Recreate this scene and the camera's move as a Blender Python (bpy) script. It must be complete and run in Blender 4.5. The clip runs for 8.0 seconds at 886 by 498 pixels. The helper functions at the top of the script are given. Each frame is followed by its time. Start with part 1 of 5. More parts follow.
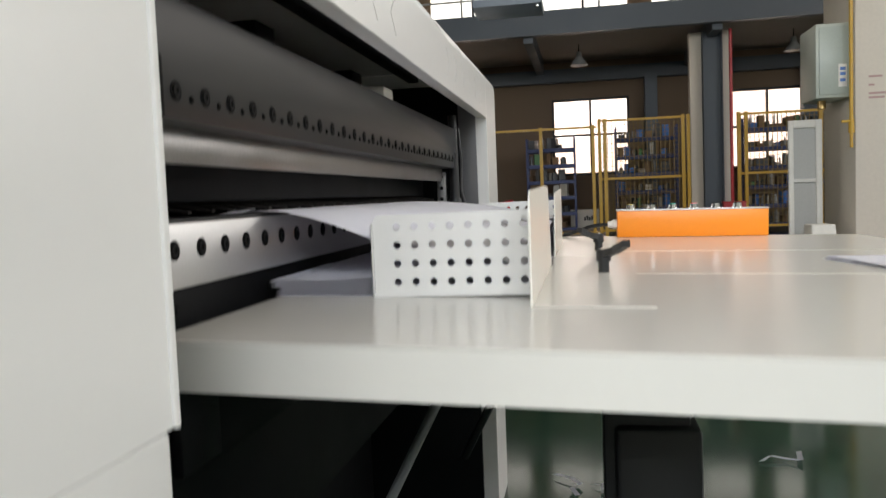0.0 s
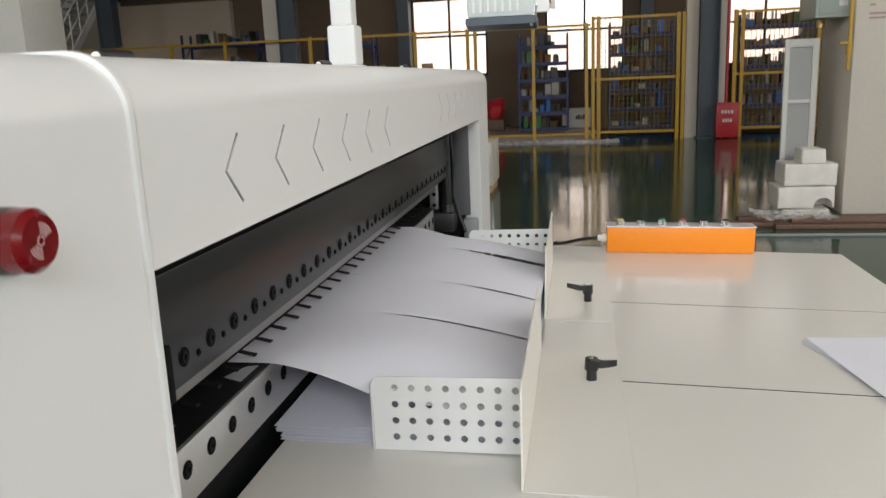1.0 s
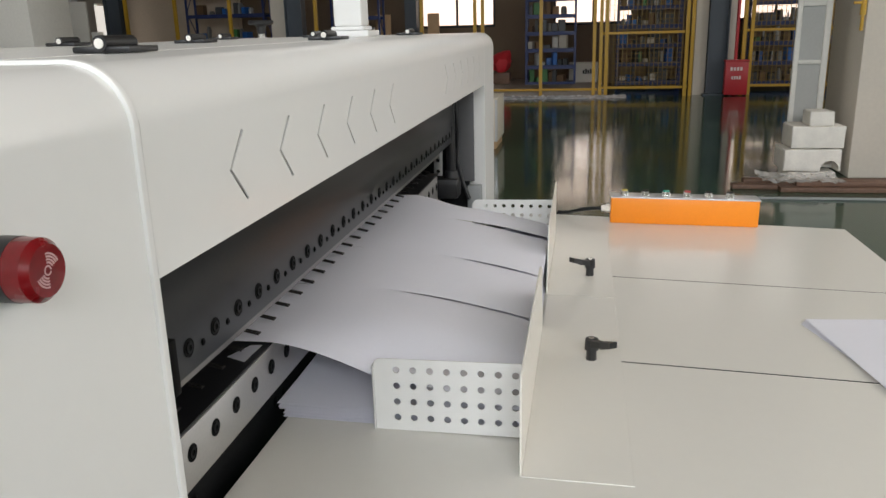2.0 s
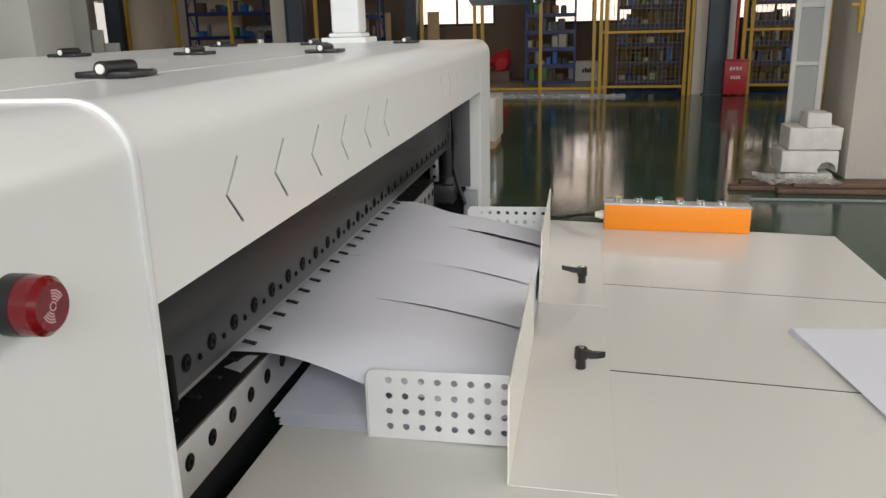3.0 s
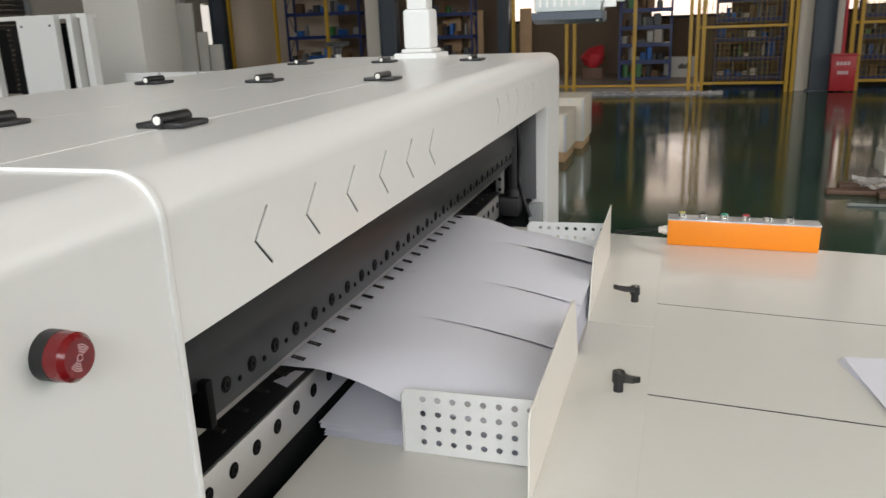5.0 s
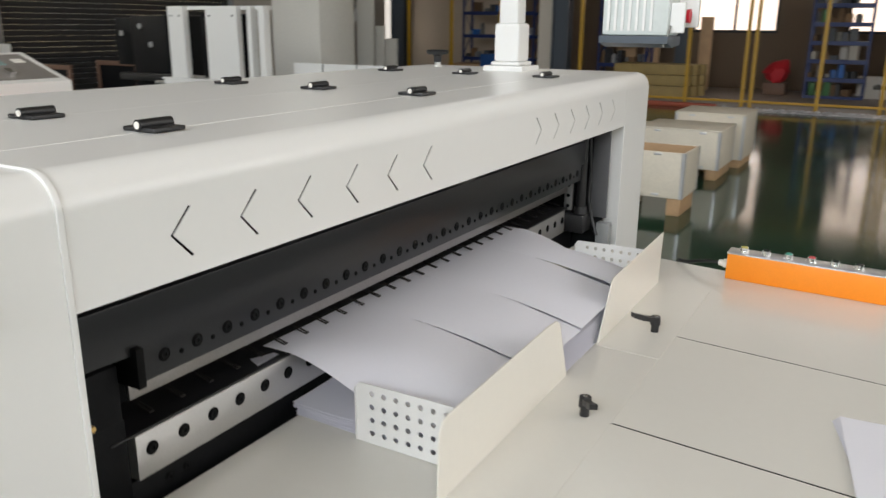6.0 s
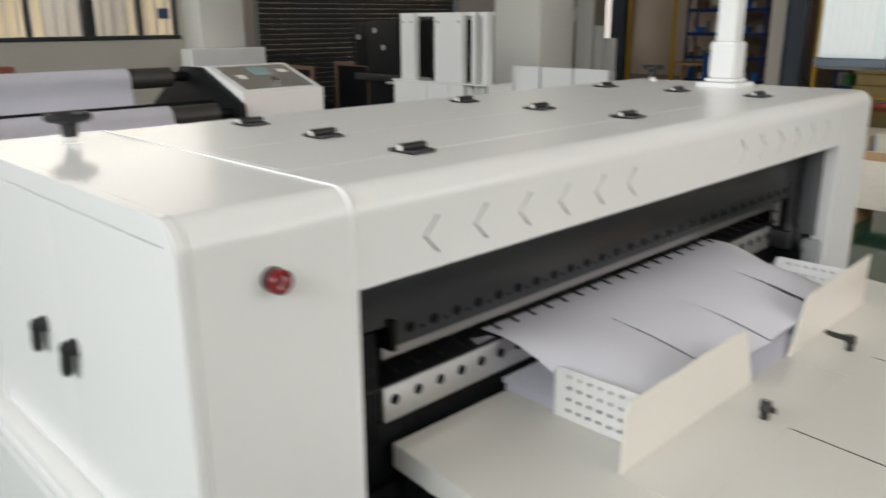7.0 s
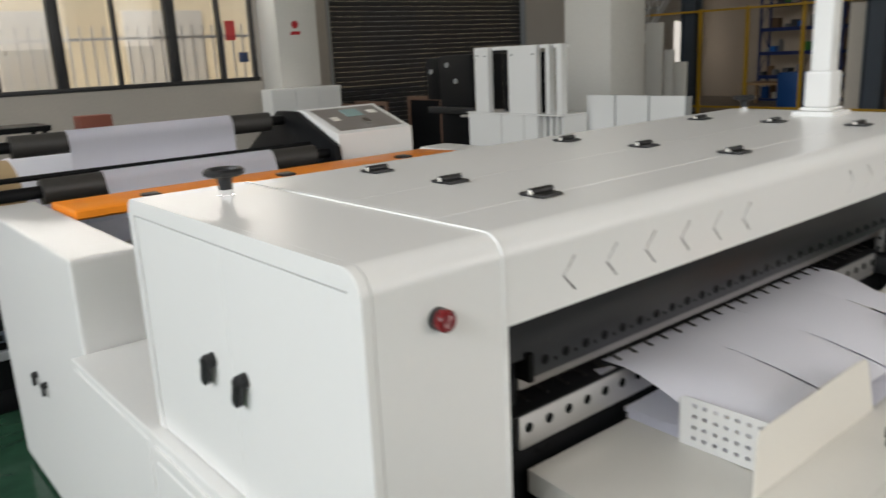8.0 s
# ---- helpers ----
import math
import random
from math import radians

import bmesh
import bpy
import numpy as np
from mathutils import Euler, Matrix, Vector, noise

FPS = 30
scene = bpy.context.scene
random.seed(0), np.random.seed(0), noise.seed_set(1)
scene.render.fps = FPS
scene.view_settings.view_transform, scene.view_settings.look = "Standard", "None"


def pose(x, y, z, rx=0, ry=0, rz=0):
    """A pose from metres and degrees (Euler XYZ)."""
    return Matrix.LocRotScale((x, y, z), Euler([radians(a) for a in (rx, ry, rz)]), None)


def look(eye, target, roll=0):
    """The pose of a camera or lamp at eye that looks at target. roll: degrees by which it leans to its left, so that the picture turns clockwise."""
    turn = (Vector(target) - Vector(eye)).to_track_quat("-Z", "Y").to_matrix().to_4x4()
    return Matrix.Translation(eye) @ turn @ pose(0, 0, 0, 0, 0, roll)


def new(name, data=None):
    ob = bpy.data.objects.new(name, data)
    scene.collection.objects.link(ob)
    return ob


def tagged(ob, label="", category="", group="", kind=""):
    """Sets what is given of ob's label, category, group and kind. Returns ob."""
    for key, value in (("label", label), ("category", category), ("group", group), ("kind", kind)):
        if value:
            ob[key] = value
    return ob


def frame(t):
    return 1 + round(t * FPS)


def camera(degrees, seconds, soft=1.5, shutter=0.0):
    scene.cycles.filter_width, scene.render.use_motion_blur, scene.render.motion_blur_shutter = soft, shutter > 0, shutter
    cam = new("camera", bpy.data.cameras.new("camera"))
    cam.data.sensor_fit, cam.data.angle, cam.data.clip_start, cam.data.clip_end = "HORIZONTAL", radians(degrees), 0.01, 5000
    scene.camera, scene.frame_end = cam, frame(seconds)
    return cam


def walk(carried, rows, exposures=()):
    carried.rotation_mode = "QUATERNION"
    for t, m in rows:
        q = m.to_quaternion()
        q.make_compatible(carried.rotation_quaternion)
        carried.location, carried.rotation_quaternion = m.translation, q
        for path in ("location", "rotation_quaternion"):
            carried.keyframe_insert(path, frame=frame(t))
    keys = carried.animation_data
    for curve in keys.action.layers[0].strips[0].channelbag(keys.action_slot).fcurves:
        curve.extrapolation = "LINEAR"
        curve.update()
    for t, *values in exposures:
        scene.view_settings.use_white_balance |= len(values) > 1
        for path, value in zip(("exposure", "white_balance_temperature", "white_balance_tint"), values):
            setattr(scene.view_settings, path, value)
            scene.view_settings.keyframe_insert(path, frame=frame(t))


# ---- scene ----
cam = camera(59.4, 8.0, shutter=0.4)
PATH = [
    (0, (0.154, 0.138, 1.082), (-0.209, 2.1, 0.948), -2.3),
    (0.5, (0.151, 0.173, 1.299), (-0.19, 2.127, 1.04), -2.5),
    (1, (0.159, 0.155, 1.472), (-0.183, 2.079, 1.045), -2.4),
    (1.5, (0.149, 0.166, 1.505), (-0.2, 2.067, 0.992), -1.8),
    (2.8, (0.174, 0.152, 1.545), (-0.17, 2.042, 0.988), -1.3),
    (3, (0.174, 0.145, 1.549), (-0.172, 2.036, 0.996), -1.3),
    (3.5, (0.165, 0.126, 1.564), (-0.197, 2.016, 1.021), -1.3),
    (4, (0.179, 0.108, 1.572), (-0.208, 1.998, 1.044), -1.7),
    (4.2, (0.184, 0.108, 1.576), (-0.212, 1.995, 1.047), -1.6),
    (5.3, (0.330, 0.133, 1.632), (-0.321, 1.938, 1.067), -1.65),
    (5.5, (0.378, 0.172, 1.641), (-0.325, 1.959, 1.082), -0.8),
    (6, (0.61, 0.174, 1.657), (-0.346, 1.841, 1.102), 0.5),
    (6.2, (0.730, 0.153, 1.678), (-0.306, 1.764, 1.1), 0.95),
    (6.5, (0.817, 0.118, 1.689), (-0.322, 1.654, 1.102), 0.3),
    (6.8, (0.798, 0.048, 1.717), (-0.472, 1.479, 1.134), -0.15),
    (7, (0.749, -0.026, 1.742), (-0.619, 1.319, 1.178), -0.3),
    (7.2, (0.711, -0.11, 1.775), (-0.751, 1.14, 1.229), -0.6),
    (7.5, (0.673, -0.186, 1.808), (-0.876, 0.972, 1.3), -1.3),
    (7.7, (0.673, -0.208, 1.823), (-0.884, 0.939, 1.316), -1.9),
    (8, (0.738, -0.19, 1.796), (-0.76, 1.042, 1.306), -2.8),
]
walk(cam, [(t, look(eye, target, roll)) for t, eye, target, roll in PATH], exposures=[(0.0, 0.04), (0.5, -0.17), (1.0, -0.08), (1.5, -0.10), (3.5, -0.14), (5.5, 0.0), (6.5, 0.0), (7.2, -0.11), (8.0, -0.16)])

# ---- world and lights ----
world = bpy.data.worlds.new("sky")
scene.world = world
world.use_nodes = True
_n = world.node_tree.nodes
_sky = _n.new("ShaderNodeTexSky")
_sky.sky_type = "NISHITA"
_sky.sun_disc = False
_sky.sun_elevation, _sky.sun_rotation = radians(50), radians(200)
world.node_tree.links.new(_sky.outputs[0], _n["Background"].inputs[0])
_n["Background"].inputs[1].default_value = 0.12


def daylight_fill(name, m, w, h, power, color=(1, 1, 1)):
    """An added area lamp that stands in for daylight from one side of the hall."""
    d = bpy.data.lights.new(name, "AREA")
    d.shape, d.size, d.size_y, d.energy, d.color = "RECTANGLE", w, h, power, color
    ob = new(name, d)
    ob.matrix_world = m
    return ob


sun_data = bpy.data.lights.new("sun", "SUN")
sun_data.energy, sun_data.angle, sun_data.color = 4.5, radians(0.6), (1.0, 0.93, 0.82)
sun = new("sun", sun_data)
sun.matrix_world = look((0, 0, 20), (-6, 8, 6))

# hall: x -14..11, y -9..24, z 0..8.2; unseen lamps added high on two sides and over the west windows
daylight_fill("window_light_rear", look((0, -8.7, 6.0), (0, 4, 0.5)), 15, 3.0, 1360, (0.94, 0.975, 1.0))
daylight_fill("window_light_east", look((10.7, 5, 4.9), (0, 3, 0.8)), 17, 4.6, 690, (1.0, 0.93, 0.85))
daylight_fill("window_light_west", look((-12.8, 3.2, 3.6), (0, 3.2, 0.3)), 7.5, 0.5, 120, (1.0, 0.95, 0.88))

# ---- materials ----
def mat(name, col, rough=0.5, metal=0.0, vary=0.06, big=3.0, fine=60.0, bump=0.05, rvary=0.08, spec=0.5, coat=0.0, per=0.0, alpha=1.0):
    """A painted, plastic, metal or mineral surface with stains at one scale and grain at another."""
    m = bpy.data.materials.new(name)
    m.use_nodes = True
    nt = m.node_tree
    N, L = nt.nodes, nt.links
    b = N["Principled BSDF"]
    tc = N.new("ShaderNodeTexCoord")
    n1 = N.new("ShaderNodeTexNoise")
    n1.inputs["Scale"].default_value, n1.inputs["Detail"].default_value = big, 4
    n2 = N.new("ShaderNodeTexNoise")
    n2.inputs["Scale"].default_value, n2.inputs["Detail"].default_value = fine, 3
    for n in (n1, n2):
        L.new(tc.outputs["Object"], n.inputs["Vector"])
    ad = N.new("ShaderNodeMath")
    ad.operation = "ADD"
    L.new(n1.outputs[0], ad.inputs[0])
    L.new(n2.outputs[0], ad.inputs[1])
    mr = N.new("ShaderNodeMapRange")
    mr.inputs[1].default_value, mr.inputs[2].default_value = 0.6, 1.4
    mr.inputs[3].default_value, mr.inputs[4].default_value = 1 - vary, 1 + vary
    L.new(ad.outputs[0], mr.inputs[0])
    val = mr.outputs[0]
    if per:
        oi = N.new("ShaderNodeObjectInfo")
        pr = N.new("ShaderNodeMapRange")
        pr.inputs[3].default_value, pr.inputs[4].default_value = 1 - per, 1 + per
        L.new(oi.outputs["Random"], pr.inputs[0])
        mu = N.new("ShaderNodeMath")
        mu.operation = "MULTIPLY"
        L.new(val, mu.inputs[0])
        L.new(pr.outputs[0], mu.inputs[1])
        val = mu.outputs[0]
    hs = N.new("ShaderNodeHueSaturation")
    hs.inputs["Color"].default_value = (*col, 1)
    L.new(val, hs.inputs["Value"])
    L.new(hs.outputs[0], b.inputs["Base Color"])
    rr = N.new("ShaderNodeMapRange")
    rr.inputs[1].default_value, rr.inputs[2].default_value = 0.3, 0.7
    rr.inputs[3].default_value, rr.inputs[4].default_value = max(0.02, rough - rvary), min(1, rough + rvary)
    L.new(n1.outputs[0], rr.inputs[0])
    L.new(rr.outputs[0], b.inputs["Roughness"])
    if bump:
        bp = N.new("ShaderNodeBump")
        bp.inputs["Strength"].default_value, bp.inputs["Distance"].default_value = bump, 0.002
        L.new(n2.outputs[0], bp.inputs["Height"])
        L.new(bp.outputs[0], b.inputs["Normal"])
    b.inputs["Metallic"].default_value = metal
    b.inputs["Specular IOR Level"].default_value = spec
    b.inputs["Coat Weight"].default_value = coat
    b.inputs["Alpha"].default_value = alpha
    return m


def glow(name, col, strength):
    m = bpy.data.materials.new(name)
    m.use_nodes = True
    b = m.node_tree.nodes["Principled BSDF"]
    b.inputs["Base Color"].default_value = (*col, 1)
    b.inputs["Emission Color"].default_value = (*col, 1)
    b.inputs["Emission Strength"].default_value = strength
    return m


WHITE = mat("white_powder_coat", (0.80, 0.795, 0.775), 0.27, vary=0.008, big=1.2, fine=60, bump=0.0, rvary=0.0, spec=0.5)
TABLETOP = mat("table_powder_coat", (0.71, 0.69, 0.64), 0.19, vary=0.010, big=1.5, fine=60, bump=0.0, rvary=0.0, spec=0.5)
FENCE = mat("cream_powder_coat", (0.80, 0.77, 0.70), 0.36, vary=0.015, big=2, fine=60, bump=0.0, rvary=0.02)
BLACKP = mat("black_plastic", (0.011, 0.011, 0.012), 0.40, vary=0.1, fine=150, bump=0.05)
# dark steel parts; its near-black also stands in for shade inside the cutter
DARK = mat("dark_steel_and_shade", (0.006, 0.0063, 0.007), 0.48, vary=0.3, big=5, fine=150, bump=0.0, rvary=0.05, spec=0.12)
BEAM = mat("blackened_steel_beam", (0.015, 0.0157, 0.0175), 0.30, metal=0.0, vary=0.08, big=4, fine=120, bump=0.0, rvary=0.015, spec=0.34)
# black that stands in for the shade of recesses not modelled in depth
HOLE = mat("recess_black", (0.003, 0.003, 0.003), 0.7, vary=0.1, bump=0, spec=0.15)
BLADE = mat("oiled_blade_steel", (0.30, 0.285, 0.275), 0.33, metal=0.85, vary=0.12, big=9, fine=250, bump=0.0, rvary=0.05)
STEEL = mat("ground_steel", (0.60, 0.59, 0.58), 0.38, metal=0.8, vary=0.06, big=9, fine=250, bump=0.0, rvary=0.03)
FINGER = mat("oiled_spring_wire", (0.055, 0.05, 0.047), 0.4, metal=0.6, vary=0.1, bump=0)
CHROME = mat("chrome", (0.8, 0.8, 0.8), 0.12, metal=1.0, vary=0.02, bump=0)
PAPER = mat("white_paper", (0.87, 0.865, 0.93), 0.75, vary=0.015, big=4, fine=200, bump=0.03, spec=0.25)
_pt = PAPER.node_tree
_tl, _mx = _pt.nodes.new("ShaderNodeBsdfTranslucent"), _pt.nodes.new("ShaderNodeMixShader")
_tl.inputs["Color"].default_value = (0.82, 0.815, 0.88, 1)
_mx.inputs[0].default_value = 0.15
_pt.links.new(_pt.nodes["Principled BSDF"].outputs[0], _mx.inputs[1])
_pt.links.new(_tl.outputs[0], _mx.inputs[2])
_pt.links.new(_mx.outputs[0], _pt.nodes["Material Output"].inputs["Surface"])
ORANGE = mat("orange_paint", (0.90, 0.27, 0.012), 0.38, vary=0.04, big=5, fine=200)
GREYPL = mat("grey_enamel", (0.30, 0.31, 0.31), 0.42, vary=0.05)
FLOOR = mat("green_epoxy_floor", (0.021, 0.057, 0.034), 0.11, vary=0.35, big=0.7, fine=9, bump=0.03, rvary=0.035, spec=0.28, coat=0.0)
PLASTER = mat("white_plaster", (0.70, 0.68, 0.63), 0.85, vary=0.06, big=0.8, fine=30, bump=0.15)
PLASTER2 = mat("cream_plaster", (0.66, 0.60, 0.52), 0.85, vary=0.05, big=0.9, fine=30, bump=0.15)
# west wall plaster, its colour lowered to look backlit by the windows
WESTW = mat("backlit_plaster", (0.47, 0.43, 0.38), 0.85, vary=0.08, big=0.8, fine=30, bump=0.15)
# lighter beige that paints the better-lit end of the far wall
BOARDW = mat("lit_wall_beige", (0.56, 0.46, 0.36), 0.8, vary=0.08, big=0.7, fine=25, bump=0.1)
# wall tan darkened to carry the shade under the mezzanine
TANWALL = mat("shaded_tan_plaster", (0.175, 0.122, 0.082), 0.85, vary=0.07, big=0.7, fine=30, bump=0.15)
# soffit grey lowered and warmed to carry the far end's dim, warm light
CEIL = mat("dim_warm_soffit", (0.31, 0.275, 0.24), 0.85, vary=0.08, big=0.8, fine=20)
HALLC = mat("warm_cream_ceiling", (0.54, 0.485, 0.42), 0.85, vary=0.06, big=0.6, fine=20)
COLGREY = mat("slate_steel_paint", (0.07, 0.085, 0.105), 0.5, vary=0.1, big=2, fine=60)
# yellow paint darkened to carry the shadow over the far fence
YELLOW = mat("darkened_yellow_paint", (0.50, 0.29, 0.02), 0.42, vary=0.07, big=4)
BLUE = mat("blue_rack_paint", (0.014, 0.029, 0.13), 0.45, vary=0.1, big=3)
REDP = mat("red_paint", (0.45, 0.022, 0.03), 0.4, vary=0.08)
REDLENS = mat("red_lens", (0.17, 0.0015, 0.005), 0.22, vary=0.25, big=60, bump=0, coat=0.15)
PLY = mat("poplar_plywood", (0.72, 0.66, 0.55), 0.6, vary=0.07, big=4, fine=40, per=0.03)
WOOD = mat("raw_pine", (0.48, 0.31, 0.17), 0.65, vary=0.18, big=6, fine=70, per=0.1)
BROWNW = mat("stained_boards", (0.16, 0.09, 0.06), 0.6, vary=0.3, big=6, fine=50, per=0.15)
FOAM = mat("white_foam", (0.76, 0.73, 0.67), 0.8, vary=0.13, big=9, fine=120, bump=0.3)
ALU = mat("anodised_aluminium", (0.62, 0.62, 0.62), 0.35, metal=0.7, vary=0.05)
SHUT = mat("dark_shutter_slats", (0.040, 0.038, 0.038), 0.65, spec=0.2, metal=0.0, vary=0.12, big=2)
# cardboard brown lowered for the shade around the racks
CARD = mat("shaded_cardboard", (0.19, 0.112, 0.06), 0.8, vary=0.15, per=0.35)
BIN = mat("parts_bin_plastic", (0.048, 0.05, 0.056), 0.5, vary=0.2, per=0.7)
GREENP = mat("green_button", (0.02, 0.30, 0.22), 0.3)
YELB = mat("yellow_button", (0.55, 0.45, 0.12), 0.3)

# ---- builders ----
def box(bm, x0, x1, y0, y1, z0, z1, bev=0.0, seg=2):
    """Adds a box with bevelled edges to bm."""
    vs = [bm.verts.new((x, y, z)) for x in (x0, x1) for y in (y0, y1) for z in (z0, z1)]
    fs = [bm.faces.new([vs[i] for i in q]) for q in ((0, 1, 3, 2), (4, 6, 7, 5), (0, 4, 5, 1), (2, 3, 7, 6), (0, 2, 6, 4), (1, 5, 7, 3))]
    if bev:
        es = list({e for f in fs for e in f.edges})
        bmesh.ops.bevel(bm, geom=es, offset=bev, segments=seg, profile=0.5, affect="EDGES", clamp_overlap=True)
    return bm


def cyl(bm, p0, p1, r0, r1=None, seg=16, caps=True):
    """Adds a tapered round bar from p0 to p1."""
    p0, p1 = Vector(p0), Vector(p1)
    d = p1 - p0
    m = Matrix.Translation((p0 + p1) / 2) @ d.to_track_quat("Z", "Y").to_matrix().to_4x4()
    bmesh.ops.create_cone(bm, cap_ends=caps, segments=seg, radius1=r0, radius2=r0 if r1 is None else r1, depth=d.length, matrix=m)
    return bm


def tube(bm, pts, r, seg=8):
    """Adds a round hose along points."""
    pts = [Vector(p) for p in pts]
    rings = []
    for i, p in enumerate(pts):
        d = (pts[min(i + 1, len(pts) - 1)] - pts[max(i - 1, 0)]).normalized()
        a = d.cross(Vector((0.31, 0.2, 0.93))).normalized()
        b = d.cross(a)
        rings.append([bm.verts.new(p + r * (math.cos(k * 2 * math.pi / seg) * a + math.sin(k * 2 * math.pi / seg) * b)) for k in range(seg)])
    for q, w in zip(rings, rings[1:]):
        for k in range(seg):
            bm.faces.new((q[k], q[(k + 1) % seg], w[(k + 1) % seg], w[k]))
    bm.faces.new(rings[0][::-1])
    bm.faces.new(rings[-1])
    return bm


def prism(bm, outline, axis, a, b, bev=0.0):
    """Extrudes a flat outline of (u, v) along axis from a to b. axis y: (x, z); x: (y, z); z: (x, y)."""
    def at(u, v, w):
        return {"y": (u, w, v), "x": (w, u, v), "z": (u, v, w)}[axis]
    lo = [bm.verts.new(at(u, v, a)) for u, v in outline]
    hi = [bm.verts.new(at(u, v, b)) for u, v in outline]
    n = len(outline)
    fs = [bm.faces.new(lo[::-1]), bm.faces.new(hi)]
    fs += [bm.faces.new((lo[i], lo[(i + 1) % n], hi[(i + 1) % n], hi[i])) for i in range(n)]
    if bev:
        bmesh.ops.bevel(bm, geom=list({e for f in fs[:2] for e in f.edges}), offset=bev, segments=2, profile=0.5, affect="EDGES")
    return bm


def arc(cx, cy, r, a0, a1, n=8):
    return [(cx + r * math.cos(radians(a0 + (a1 - a0) * i / n)), cy + r * math.sin(radians(a0 + (a1 - a0) * i / n))) for i in range(n + 1)]


def cut(bm, tool):
    """bm with the volume of tool taken out of it."""
    obs = []
    for b in (bm, tool):
        bmesh.ops.recalc_face_normals(b, faces=b.faces)
        me = bpy.data.meshes.new("blank")
        b.to_mesh(me)
        b.free()
        obs.append(new("blank", me))
    md = obs[0].modifiers.new("cut", "BOOLEAN")
    md.operation, md.object, md.solver = "DIFFERENCE", obs[1], "EXACT"
    bpy.context.view_layer.update()
    out = bmesh.new()
    out.from_object(obs[0], bpy.context.evaluated_depsgraph_get())
    for o in obs:
        me = o.data
        bpy.data.objects.remove(o)
        bpy.data.meshes.remove(me)
    return out


def thing(name, loc, label="", category="", group="", kind=""):
    ob = new(name)
    ob.location = loc
    ob.empty_display_size = 0.05
    return tagged(ob, label, category, group, kind)


def base_of(ob):
    p = Vector((0, 0, 0))
    while ob:
        p += ob.location
        ob = ob.parent
    return p


def part(name, bm, material, parent=None, label="", smooth=True):
    """Links bm, given in world coordinates, as one mesh under its thing or part."""
    bmesh.ops.recalc_face_normals(bm, faces=bm.faces)
    if parent:
        bmesh.ops.translate(bm, verts=bm.verts, vec=-base_of(parent))
    me = bpy.data.meshes.new(name)
    bm.to_mesh(me)
    bm.free()
    me.materials.append(material)
    if smooth:
        me.polygons.foreach_set("use_smooth", [True] * len(me.polygons))
        me.set_sharp_from_angle(angle=radians(28))
    ob = new(name, me)
    if smooth and material in (WHITE, TABLETOP, FENCE):
        wn = ob.modifiers.new("flat_faces", "WEIGHTED_NORMAL")
        wn.keep_sharp = True
    if parent:
        ob.parent = parent
    if label:
        ob["label"] = label
    return ob


def boxpart(name, dims, material, parent=None, label="", bev=0.003):
    return part(name, box(bmesh.new(), *dims, bev), material, parent, label)


def solid(name, dims, material, label="", category="", bev=0.0, kind="structure"):
    return tagged(part(name, box(bmesh.new(), *dims, bev), material), label, category, kind=kind)

# ---- the hall ----
HX0, HX1, HY0, HY1, HZ = -14.0, 11.0, -9.0, 24.0, 8.2


def wall_with_openings(name, axis, a, b, u0, u1, holes, material, label):
    """A wall across axis from a to b thick, from u0 to u1 long; holes: (u0, u1, z0, z1), side by side."""
    bm = bmesh.new()

    def blk(p, q, r, s):
        if q - p > 1e-4 and s - r > 1e-4:
            if axis == "x":
                box(bm, a, b, p, q, r, s)
            else:
                box(bm, p, q, a, b, r, s)
    at = u0
    for p, q, r, s in sorted(holes):
        blk(at, p, 0, HZ)
        blk(p, q, 0, r)
        blk(p, q, s, HZ)
        at = q
    blk(at, u1, 0, HZ)
    return tagged(part(name, bm, material, smooth=False), label, "wall", kind="structure")


solid("floor", (HX0 - 0.3, HX1 + 0.3, HY0 - 0.3, HY1 + 0.3, -0.2, 0.0), FLOOR, "glossy dark green epoxy factory floor", "floor")
solid("ground", (-60, 60, -60, 90, -0.5, -0.25), PLASTER2, "pale concrete yard outside the hall", "ground")
solid("ceiling", (HX0 - 0.3, HX1 + 0.3, HY0 - 0.3, HY1 + 0.3, HZ, HZ + 0.2), HALLC, "cream hall ceiling", "ceiling")
BACK_WINDOWS = [(-4.35, -2.25, 1.52, 3.62), (-0.68, 1.40, 1.52, 3.62), (4.0, 5.9, 1.52, 3.62)]
WEST_WINDOWS = [(-1.2, 6.84, 1.45, 3.5), (8.45, 14.0, 0.0, 3.6), (20.3, 21.4, 0.9, 2.4)]
wall_with_openings("wall_north", "y", 22.0, 22.25, HX0, HX1, BACK_WINDOWS, TANWALL, "tan plaster wall with factory windows, darkened for shade")
wall_with_openings("wall_west", "x", -13.3, -13.0, HY0, 22, WEST_WINDOWS, WESTW, "plaster wall with a window band, darkened as a backlit wall")
# unseen south and east walls, their high openings added to suit the lamps
wall_with_openings("wall_south", "y", HY0 - 0.25, HY0, HX0, HX1, [(-7.6, 7.6, 4.4, 7.6)], PLASTER, "unseen off-white plaster wall with added high openings")
wall_with_openings("wall_east", "x", HX1, HX1 + 0.25, HY0, 22, [(-3.6, 13.6, 2.5, 7.3)], PLASTER, "unseen off-white plaster wall with added high openings")

# ---- the sheet cutter ----
FX, YA, YB, YC, YD, TOP, OPZ, BX = -0.16, 0.391, 0.68, 2.72, 2.98, 1.50, 1.338, -1.11
cutter = thing("sheet_cutter", (-0.6, 1.68, 0), "large white powder-coated paper sheet cutter with chevron slots", "machine")


